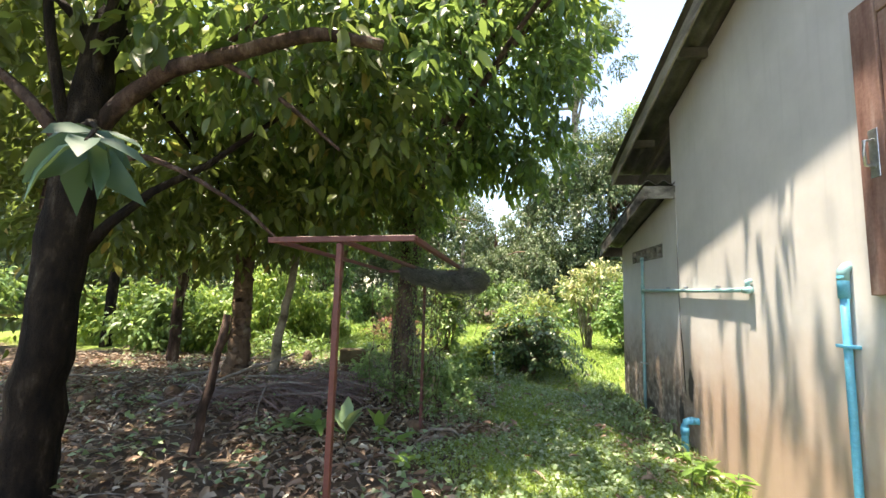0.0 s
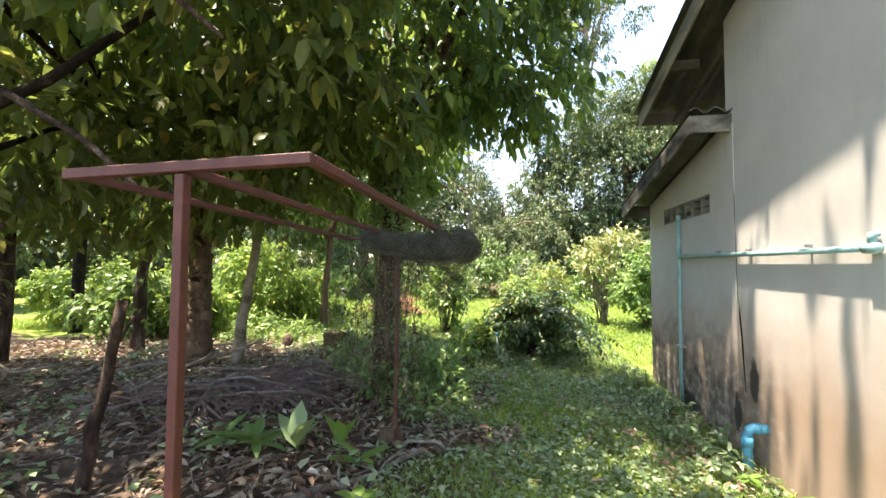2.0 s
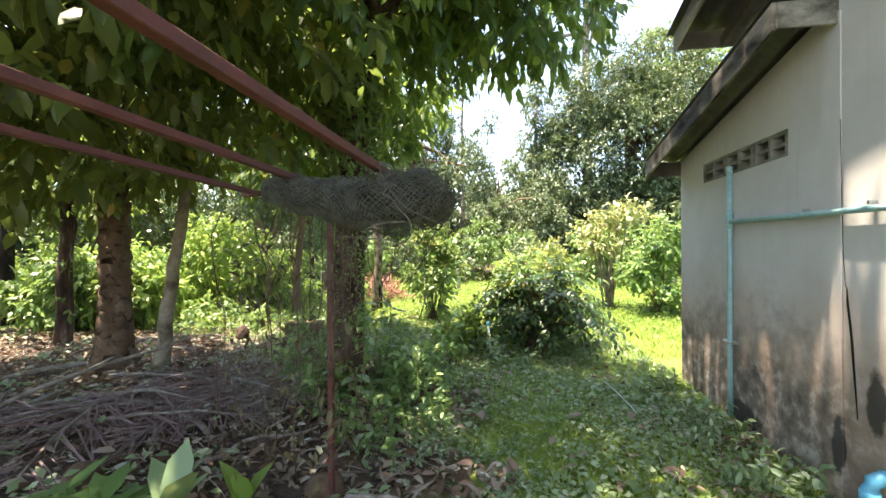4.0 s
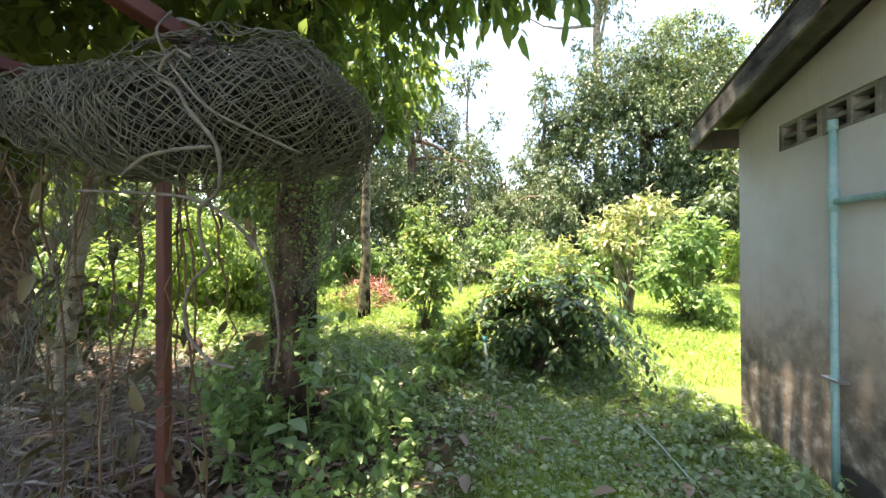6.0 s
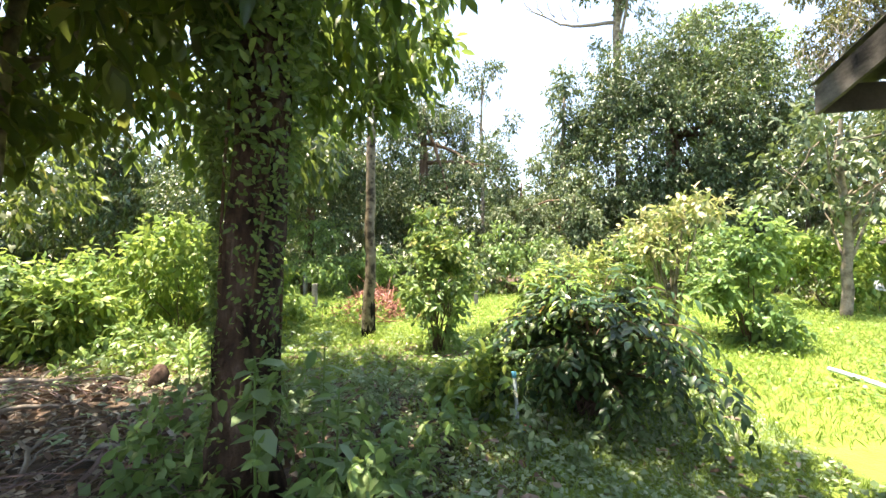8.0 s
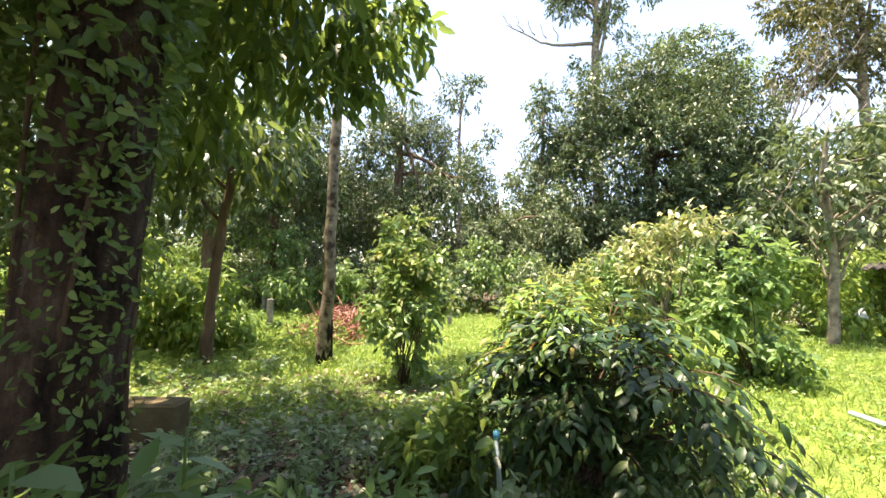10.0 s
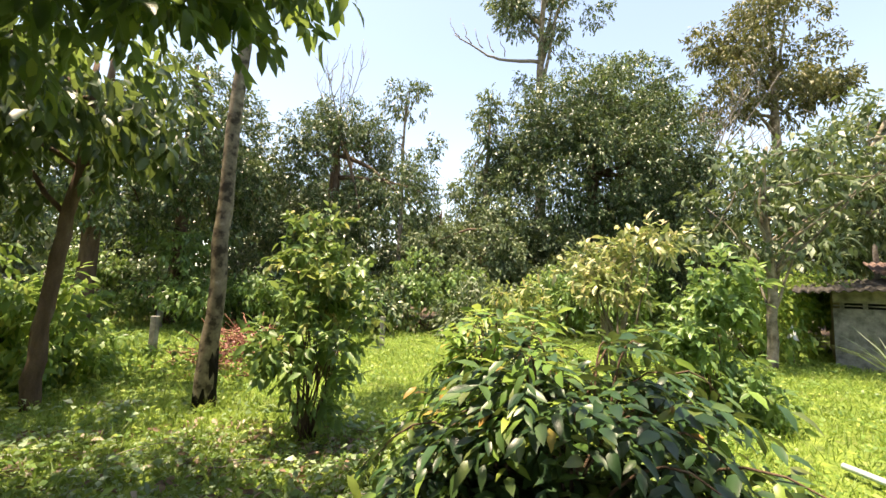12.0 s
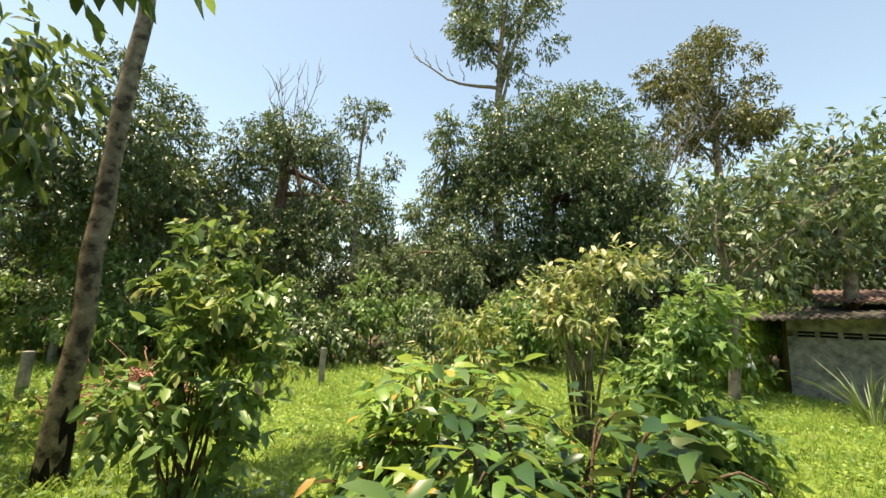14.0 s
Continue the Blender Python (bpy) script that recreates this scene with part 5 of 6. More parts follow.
# ---- clearing ----
def shed():
    t = thing("shed", (9.02, 17.0, 0), "low grey rendered shed with a dark corrugated roof", "shed", turn=-42)
    z = lambda x: 1.84 + 0.06 * x
    bm = prism([(0, -0.3), (0, 1.45), (5.5, 1.45), (5.5, -0.3)], 0, 0.14)
    for v in bm.verts:
        v.co = (v.co.y, v.co.x, v.co.z)
    bmesh.ops.recalc_face_normals(bm, faces=bm.faces)
    part("wall", bm, CONCRETE, t, "stained grey render wall")
    bm = bmesh.new()
    lo = [bm.verts.new(p) for p in ((0, 0, 1.585), (5.5, 0, 1.585), (5.5, 0, z(5.5)), (0, 0, z(0)), (0, 0.14, 1.585), (5.5, 0.14, 1.585), (5.5, 0.14, z(5.5)), (0, 0.14, z(0)))]
    for f in ((0, 1, 2, 3), (5, 4, 7, 6), (4, 0, 3, 7), (1, 5, 6, 2), (3, 2, 6, 7), (0, 4, 5, 1)):
        bm.faces.new([lo[i] for i in f])
    bmesh.ops.recalc_face_normals(bm, faces=bm.faces)
    part("wall", bm, CONCRETE, t)
    for i in range(14):
        part("vent_bar", box((0.12 + i * 0.4, 0.01, 1.453), (0.2 + i * 0.4, 0.12, 1.582)), CONCRETE, t)
    part("vent_rail", box((0.0, 0.03, 1.505), (5.5, 0.1, 1.53)), CONCRETE, t)
    # black sheet added behind the vent bars, standing for the shed's shaded inside
    part("shed_shade_panel", box((0.02, 0.5, 0), (5.4, 0.55, 1.75)), DARK, t)
    part("wall", box((0.001, 0.15, -0.3), (0.14, 4, 1.84)), MOSSY, t, "dark mouldy side wall")
    part("wall", box((5.36, 0.15, -0.3), (5.5, 4, 2.1)), MOSSY, t)
    me = corrugated(-0.7, 4.3, lambda y: 1.89 + 0.09 * y, -0.75, 5.9)
    for v in me.vertices:
        v.co.z += 0.06 * v.co.x
    part("roof", me, ROOFDARK, t, "dark weathered corrugated roof", True)
    me = corrugated(1.6, 5.2, lambda y: 2.35 + 0.16 * (y - 1.6), 0.9, 6.5)
    part("roof", me, ROOFRED, t, "reddish-brown upper roof sheet", True)


shed()


def concrete_post(at, h, label):
    t = thing("concrete_post", (*at, float(height(*at))), label, "post", "concrete posts")
    bm = box((-0.06, -0.06, -0.2), (0.06, 0.06, h), 0.012)
    part("shaft", bm, CONCRETE, t)


concrete_post((-6.15, 14.95), 0.85, "weathered square concrete post in the grass")
concrete_post((-2.05, 17.3), 0.8, "weathered square concrete post by the wood")
concrete_post((-2.6, 14.9), 0.7, "short concrete post behind the sapling")
concrete_post((-8.6, 18.6), 0.8, "mossy concrete post far back in the lawn")


def planter():
    t = thing("concrete_trough", (-3.68, 9.05, 0), "mossy brown concrete block lying in the weeds", "trough", turn=8)
    part("body", box((-0.3, -0.13, -0.1), (0.29, 0.13, 0.34), 0.03), MOSSY, t)
    part("rim", box((-0.305, -0.135, 0.3), (0.295, 0.135, 0.325), 0.008), MOSSY, t)


planter()

t = thing("marker_pipe", (-0.58, 8.5, 0), "pale blue plastic pipe stuck in the ground", "pipe")
part("pipe", tube("pipe", [(0.01, 0, -0.1), (0, 0, 0.2), (-0.02, -0.02, 0.48)], [0.017] * 3, 10), PVC_PALE, t, smooth=True)
part("cap", tube("cap", [(-0.017, -0.018, 0.45), (-0.021, -0.021, 0.5)], [0.022, 0.022], 10), PVC_BLUE, t)
t = thing("lying_pipe", (3.28, 10.35, 0.05), "pale plastic pipe lying on the lawn", "pipe")
part("pipe", tube("pipe", [(-0.06, 0.55, 0.02), (0.0, 0.1, 0.02), (0.03, -0.6, 0.02)], [0.03] * 3, 12), PVC_PALE, t, smooth=True)
t = thing("concrete_slab", (11.2, 19.6, 0.0), "low pale concrete slab beside the shed", "slab")
part("slab", box((-3.0, -0.5, -0.05), (2.6, 0.5, 0.22), 0.02), CONCRETE, t)


# ---- undergrowth and litter ----
def scatter(n, x0, x1, y0, y1, keep, seed):
    r = np.random.default_rng(seed)
    p = np.stack([x0 + (x1 - x0) * r.random(n), y0 + (y1 - y0) * r.random(n)], 1)
    return p[keep(p[:, 0], p[:, 1], r.random(n))], r


def wobble(x, y):
    return 0.35 * np.sin(1.9 * y + 0.7 * x) + 0.25 * np.sin(4.3 * y - 1.3 * x) + 0.2 * np.sin(0.8 * x - 2.7 * y)


def patchy(x, y):
    return 0.5 + 0.25 * np.sin(2.3 * x + 1.1 * np.sin(1.7 * y)) + 0.25 * np.sin(2.9 * y + 1.3 * np.sin(2.1 * x))


def on_house(x, y):
    return (x > WX - 0.03) & (y < END + 0.05)


def path_cover():
    p, r = scatter(150000, -5.0, 1.62, 0.6, 11.2, lambda x, y, q: (np.maximum(x + 1.0, y - 8.2) + wobble(x, y) > 0) & (q < (0.3 + 0.7 * patchy(x, y)) * np.where((x < -1.2) & (y > 8), 0.5, 0.8)) & ~on_house(x, y), 201)
    n = len(p)
    tall = 0.02 + 0.07 * r.random(n) * patchy(p[:, 0] * 1.7, p[:, 1] * 1.5)
    pos = np.stack([p[:, 0], p[:, 1], height(p[:, 0], p[:, 1]) + tall], 1)
    a = r.random(n) * 2 * math.pi
    way = np.stack([np.cos(a), np.sin(a), 0.25 * r.normal(size=n)], 1)
    ln = 0.026 + 0.042 * r.random(n) ** 1.5
    tagged(part("ground_cover", leaves("ground_cover", pos, way, ln, ln * 0.75, fine=False, seed=202), LEAF_COVER), "low clover-like weeds covering the shaded path", "weeds", kind="stuff")
    p, r = scatter(42000, -1.7, 1.62, 0.6, 10.6, lambda x, y, q: (x + 0.8 + wobble(x, y) > 0) & (q < 1.1 - 0.8 * patchy(x, y)) & ~on_house(x, y), 203)
    n = len(p)
    pos = np.stack([p[:, 0], p[:, 1], height(p[:, 0], p[:, 1])], 1)
    way = np.stack([r.normal(size=n) * 0.5, r.normal(size=n) * 0.5, np.ones(n)], 1)
    ln = 0.05 + 0.07 * r.random(n)
    tagged(part("path_grass", leaves("path_grass", pos, way, ln, 0.006 + 0.004 * r.random(n), normal=r.normal(size=(n, 3)), droop=0.5, fine=False, seed=204), GRASS), "short grass blades on the path", "grass", kind="stuff")


def lawn():
    p, r = scatter(260000, -14, 15, 8.6, 25, lambda x, y, q: (np.maximum(x + 1.2, y - 9.4) + wobble(x, y) > 0) & (q < np.clip(1.5 - 0.07 * (y - 8), 0.35, 1)) & ~on_house(x, y), 205)
    n = len(p)
    pos = np.stack([p[:, 0], p[:, 1], height(p[:, 0], p[:, 1])], 1)
    way = np.stack([r.normal(size=n) * 0.45, r.normal(size=n) * 0.45, np.ones(n)], 1)
    ln = (0.06 + 0.13 * r.random(n) ** 2) * (0.6 + 0.8 * patchy(p[:, 0] * 0.6, p[:, 1] * 0.6))
    tagged(part("lawn_grass", leaves("lawn_grass", pos, way, ln, 0.008 + 0.008 * r.random(n), normal=r.normal(size=(n, 3)), droop=0.6, fine=False, seed=206), GRASS), "sunlit yellow-green grass in the clearing", "grass", kind="stuff")
    p, r = scatter(52000, -9, 9, 9.4, 20, lambda x, y, q: (np.maximum(x + 1.2, y - 9.0) + wobble(x, y) > 0) & (q < 1.2 * patchy(x * 1.3, y * 1.1)) & ~on_house(x, y), 207)
    n = len(p)
    pos = np.stack([p[:, 0], p[:, 1], height(p[:, 0], p[:, 1]) + 0.03 + 0.1 * r.random(n)], 1)
    a = r.random(n) * 2 * math.pi
    way = np.stack([np.cos(a), np.sin(a), 0.3 * r.normal(size=n)], 1)
    ln = 0.04 + 0.05 * r.random(n)
    tagged(part("lawn_weeds", leaves("lawn_weeds", pos, way, ln, ln * 0.6, fine=False, seed=208), LEAF_LIGHT), "broad-leaved weeds among the lawn grass", "weeds", kind="stuff")


def litter():
    p, r = scatter(48000, -10, 0.2, 0.8, 12.2, lambda x, y, q: (x + 1.0 + wobble(x, y) < 0.15) & (q < (0.35 + 0.65 * patchy(x, y)) * np.where(y + wobble(x, y) > 8.6, 0.45, 1)) & (y < 11.4 + wobble(x, y)), 211)
    n = len(p)
    pos = np.stack([p[:, 0], p[:, 1], height(p[:, 0], p[:, 1]) + 0.01 + 0.06 * r.random(n)], 1)
    a = r.random(n) * 2 * math.pi
    way = np.stack([np.cos(a), np.sin(a), 0.28 * r.normal(size=n)], 1)
    ln = 0.05 + 0.1 * r.random(n) ** 1.4
    tagged(part("leaf_litter", leaves("leaf_litter", pos, way, ln, ln * (0.25 + 0.25 * r.random(n)), normal=np.array([0, 0, 1.0]) + 0.5 * r.normal(size=(n, 3)), fold=0.35, droop=0.3, fine=True, seed=212), LEAF_DEAD), "dry brown curled leaf litter under the trees", "leaf litter", kind="stuff")
    p, r = scatter(17000, -9, -0.6, 1.0, 12, lambda x, y, q: (x + 1.0 + wobble(x, y) < 0.6) & (q < patchy(x * 2.1 + 1, y * 1.9) ** 3), 213)
    n = len(p)
    pos = np.stack([p[:, 0], p[:, 1], height(p[:, 0], p[:, 1]) + 0.03 + 0.12 * r.random(n)], 1)
    a = r.random(n) * 2 * math.pi
    way = np.stack([np.cos(a), np.sin(a), 0.3 + 0.3 * r.normal(size=n)], 1)
    ln = 0.05 + 0.06 * r.random(n)
    tagged(part("litter_weeds", leaves("litter_weeds", pos, way, ln, ln * 0.55, fine=False, seed=214), LEAF_COVER), "scattered green weeds growing through the litter", "weeds", kind="stuff")


def path_litter():
    p, r = scatter(2600, -1.2, 1.6, 0.8, 9.2, lambda x, y, q: (q < patchy(x * 1.9 + 2, y * 1.4) ** 2) & ~on_house(x, y), 216)
    p2, r = scatter(900, 0.7, 1.6, 4.2, 6.6, lambda x, y, q: (q < patchy(x * 2.5, y * 2.2)) & ~on_house(x, y), 217)
    p = np.vstack([p, p2])
    n = len(p)
    pos = np.stack([p[:, 0], p[:, 1], height(p[:, 0], p[:, 1]) + 0.03 + 0.05 * r.random(n)], 1)
    a = r.random(n) * 2 * math.pi
    way = np.stack([np.cos(a), np.sin(a), 0.25 * r.normal(size=n)], 1)
    ln = 0.03 + 0.07 * r.random(n) ** 2
    tagged(part("path_litter", leaves("path_litter", pos, way, ln, ln * 0.45, fold=0.3, droop=0.3, fine=True, seed=218), LEAF_DEAD), "small dry leaf scraps among the path weeds", "leaf litter", kind="stuff")


def ground_twigs():
    r = np.random.default_rng(215)
    many = []
    for k in range(420):
        x, y = -8.5 + 7.6 * r.random(), 1.2 + 9.5 * r.random()
        a, l = r.random() * 6.28, 0.15 + 0.5 * r.random()
        z = float(height(x, y)) + 0.03
        many.append((bent((x, y, z + 0.03 * r.random()), (x + l * math.cos(a), y + l * math.sin(a), z + 0.06 * r.random()), -0.02, 5, 0.012, k), np.linspace(0.006, 0.003, 5)))
    tagged(part("fallen_twigs", tubes("fallen_twigs", many, 4), TWIG_GREY), "thin grey twigs fallen among the litter", "twigs", kind="stuff")


path_cover()
lawn()
litter()
path_litter()
ground_twigs()


def fallen_leaf(x, y, turn, ln, label="large dry brown leaf lying on the path"):
    ob = part("fallen_leaf", leaves("fallen_leaf", np.array([[0, 0, 0.0]]), np.array([[1, 0, 0.15]]), ln, ln * 0.42, normal=np.array([[0, 0.2, 1.0]]), fold=0.3, droop=0.25, seed=int(turn)), LEAF_DEAD)
    ob.matrix_basis = pose(x, y, float(height(x, y)) + 0.07, 0, 0, turn)
    tagged(ob, label, "leaf", "fallen leaves")


for x, y, a, ln in ((-0.55, 6.25, 100, 0.2), (-0.1, 6.9, 30, 0.17), (0.3, 6.3, 200, 0.16), (-0.35, 5.4, 80, 0.18), (0.75, 6.5, 250, 0.17), (1.1, 7.0, 10, 0.16), (-0.4, 7.3, 150, 0.16), (0.9, 8.1, 70, 0.15), (-0.7, 7.0, 300, 0.19), (0.2, 4.6, 20, 0.15),
                    (0.9, 4.2, 190, 0.17), (0.4, 3.6, 60, 0.17), (-0.2, 4.2, 330, 0.16), (1.2, 5.0, 120, 0.15), (0.0, 5.9, 260, 0.14), (-0.9, 6.2, 45, 0.18), (0.6, 7.6, 20, 0.14), (1.3, 8.8, 140, 0.15)):
    fallen_leaf(x, y, a, ln)


def dead_frond(at, turn, ln, seed, label="fallen grey-brown palm frond with splayed leaflets"):
    t = thing("palm_frond", (*at, float(height(*at)) + 0.05), label, "frond", "palm fronds", turn=turn)
    r = np.random.default_rng(seed)
    rib = bent((0, 0, 0.02), (ln, 0.1, 0.03), -0.09, 12, 0.01, seed)
    part("rib", tube("rib", rib, np.linspace(0.022, 0.006, 12), 6), TWIG_GREY, t, smooth=True)
    n = 48
    u = np.repeat(np.linspace(0.18, 0.98, n // 2), 2)
    pos = np.stack([np.interp(u, np.linspace(0, 1, 12), rib[:, c]) for c in range(3)], 1)
    sgn = np.tile([1, -1], n // 2)
    way = np.stack([0.7 + 0.3 * r.random(n), sgn * (0.7 + 0.2 * r.normal(size=n)), 0.12 + 0.15 * r.normal(size=n)], 1)
    l = ln * (0.2 + 0.2 * np.sin(np.pi * u)) * (0.8 + 0.3 * r.random(n))
    for k in range(n):
        part("leaflet", leaves("leaflet", pos[k:k + 1], way[k:k + 1], l[k], 0.015, fold=0.3, droop=0.35, seed=seed + k), FROND_DRY, t)


for x, y, a, ln, sd in ((-4.6, 6.5, -12, 1.9, 1), (-4.4, 5.6, 20, 1.8, 2), (-5.3, 6.0, -40, 1.8, 3), (-3.6, 7.3, -25, 1.5, 4), (-3.9, 6.2, -70, 1.6, 5), (-2.6, 5.5, 160, 1.5, 6), (-3.2, 5.9, -140, 1.6, 7), (-2.9, 6.6, -100, 1.3, 8), (-6.4, 7.6, 30, 1.7, 9), (-4.2, 5.9, -8, 1.7, 10), (-3.9, 5.3, 12, 1.6, 11), (-3.5, 6.5, -20, 1.4, 12), (-4.6, 5.1, 30, 1.7, 13), (-2.5, 6.2, -130, 1.1, 14)):
    dead_frond((x, y), a, ln, 220 + sd)


def stick(a, b, r, seed, label="fallen grey branch lying on the litter", mat=None):
    a, b = np.array(a, float), np.array(b, float)
    t = thing("fallen_branch", tuple(a), label, "branch", "fallen branches")
    p = bent((0, 0, 0), b - a, -0.03, 9, 0.03, seed)
    part("stem", tube("stem", p, np.linspace(r, r * 0.5, 9), 7, 0.06, seed), mat or TWIG_GREY, t, smooth=True)
    part("twig", tube("twig", bent(p[5], p[5] + [0.15, 0.2, 0.1], -0.02, 6, 0.01, seed + 1), np.linspace(r * 0.5, r * 0.25, 6), 6), mat or TWIG_GREY, t)
    part("twig", tube("twig", bent(p[3], p[3] + [-0.12, 0.22, 0.07], -0.02, 6, 0.01, seed + 2), np.linspace(r * 0.4, r * 0.2, 6), 6), mat or TWIG_GREY, t)


for i, (a, b, r) in enumerate((((-4.9, 4.6, 0.03), (-3.9, 6.8, 0.55), 0.03), ((-5.4, 5.4, 0.06), (-3.9, 5.9, 0.14), 0.05), ((-1.9, 4.0, 0.03), (-1.0, 5.0, 0.06), 0.03), ((-1.3, 4.9, 0.04), (-0.6, 5.0, 0.05), 0.022), ((-6.2, 6.4, 0.04), (-4.8, 7.9, 0.12), 0.04),
                               ((-3.3, 6.3, 0.04), (-2.3, 6.0, 0.1), 0.018), ((-2.7, 5.0, 0.04), (-1.9, 5.9, 0.06), 0.02), ((-6.8, 8.4, 0.05), (-5.0, 8.8, 0.1), 0.04), ((-3.5, 8.2, 0.04), (-2.6, 8.6, 0.08), 0.02), ((-3.6, 6.8, 0.0), (-3.45, 6.75, 0.42), 0.02), ((-7.5, 5.6, 0.05), (-6.2, 6.1, 0.35), 0.025))):
    stick(a, b, r, 240 + i)


def coconut(x, y, s, turn):
    bm = bmesh.new()
    bmesh.ops.create_icosphere(bm, subdivisions=2, radius=s)
    for v in bm.verts:
        v.co.x *= 1.25
        v.co *= 1 + 0.07 * noise.noise(v.co * 14 + Vector((x, y, 0)))
        if v.co.x > s:
            v.co.yz *= 0.8
    ob = part("coconut_husk", bm, HUSK, smooth=True)
    ob.matrix_basis = pose(x, y, float(height(x, y)) + s * 0.75, 0, 15, turn)
    tagged(ob, "dry brown coconut husk lying on the litter", "coconut", "coconut husks")


for x, y, s, a in ((-1.45, 5.05, 0.1, 20), (-5.0, 5.5, 0.11, 80), (-4.5, 5.2, 0.1, 140), (-5.7, 4.9, 0.1, 10), (-3.0, 4.9, 0.09, 60), (-3.4, 7.9, 0.1, 45)):
    coconut(x, y, s, a)


def seedling(x, y, n, ln, up, seed, label, slim=0.42, mat=None, upright=0.8):
    """A young plant whose broad leaves are parts of their own."""
    t = thing("seedling", (x, y, float(height(x, y))), label, "plant", "seedlings")
    r = np.random.default_rng(seed)
    top = np.array([0.03 * r.normal(), 0.03 * r.normal(), up])
    part("stem", tube("stem", bent((0, 0, -0.03), top, 0, 6, 0.005, seed), np.linspace(0.009, 0.005, 6), 6), LEAF_MID, t)
    for k in range(n):
        a = 2.4 * k + r.random()
        z = up * (0.45 + 0.55 * k / n)
        way = np.array([[math.cos(a), math.sin(a), upright + 0.3 * r.normal()]])
        l = ln * (0.75 + 0.4 * r.random())
        part("leaf", leaves("leaf", np.array([[top[0] * z / up, top[1] * z / up, z]]), way, l, l * slim, normal=np.array([[-0.4 * math.cos(a), -0.4 * math.sin(a), 1.0]]), fold=0.12, droop=0.25, seed=seed + k), mat or LEAF_MID, t)


for x, y, n, ln, up, sl, ur, mat, lb in ((-1.6, 4.62, 5, 0.3, 0.1, 0.4, 0.5, LEAF_LIGHT, "pale-green leaves of a low seedling in the litter"), (-1.84, 4.79, 3, 0.36, 0.14, 0.44, 3.0, LEAF_LIGHT, "broad upright pale-green leaves of a seedling in the litter"), (-2.15, 4.66, 4, 0.34, 0.14, 0.5, 2.2, LEAF_COVER, "broad-leaved green seedling in the litter"),
                                         (-2.4, 4.5, 13, 0.3, 0.22, 0.3, 0.5, LEAF_MID, "low rosette of ribbed green leaves in the litter"), (-2.72, 4.62, 9, 0.3, 0.2, 0.34, 0.5, LEAF_MID, "spreading green seedling in the litter"),
                                         (-1.35, 4.0, 6, 0.16, 0.14, 0.6, 0.4, LEAF_LIGHT, "small light-green seedling in the litter"), (-1.05, 3.3, 7, 0.15, 0.12, 0.6, 0.4, LEAF_LIGHT, "small light-green seedling by the path"),
                                         (-2.2, 6.35, 7, 0.13, 0.3, 0.85, 0.1, LEAF_COVER, "heart-leaved vine shoot at the tree's foot"), (-1.75, 6.3, 7, 0.14, 0.45, 0.85, 0.1, LEAF_COVER, "heart-leaved vine shoot at the tree's foot"),
                                         (-1.5, 6.5, 10, 0.17, 0.4, 0.3, 0.5, LEAF_MID, "slender-leaved shoot at the tree's foot"), (-1.78, 6.66, 14, 0.14, 1.02, 0.8, 0.1, LEAF_COVER, "heart-leaved vine climbing up beside the trunk"), (-1.62, 7.0, 16, 0.16, 0.98, 0.32, 0.4, LEAF_COVER, "tall slender-leaved shoot beside the trunk"), (-1.45, 6.85, 14, 0.17, 0.8, 0.34, 0.4, LEAF_COVER, "tall slender-leaved shoot beside the trunk"), (-1.3, 7.1, 12, 0.22, 0.5, 0.3, 0.4, LEAF_MID, "arching compound-leaved shoot by the trunk"),
                                         (-4.4, 9.0, 12, 0.3, 0.55, 0.16, 0.7, LEAF_LIGHT, "bamboo-like shoot behind the trough"), (1.32, 4.3, 11, 0.15, 0.24, 0.5, 0.3, LEAF_LIGHT, "bright weed growing at the wall's foot"),
                                         (1.42, 4.0, 11, 0.15, 0.26, 0.5, 0.3, LEAF_LIGHT, "bright weed growing at the wall's foot"), (1.15, 4.15, 11, 0.13, 0.2, 0.5, 0.3, LEAF_LIGHT, "bright weed growing at the wall's foot"), (1.5, 7.5, 8, 0.12, 0.2, 0.35, 0.5, LEAF_LIGHT, "bright weed at the wall's corner"),
                                         (1.35, 4.8, 8, 0.1, 0.12, 0.6, 0.3, LEAF_LIGHT, "leafy weed beside the drain elbow"), (-1.1, 5.35, 8, 0.1, 0.3, 0.8, 0.2, LEAF_MID, "heart-leaved vine climbing the post")):
    seedling(x, y, n, ln, up, int(1000 + 37 * x + 91 * y), lb, sl, mat, ur)

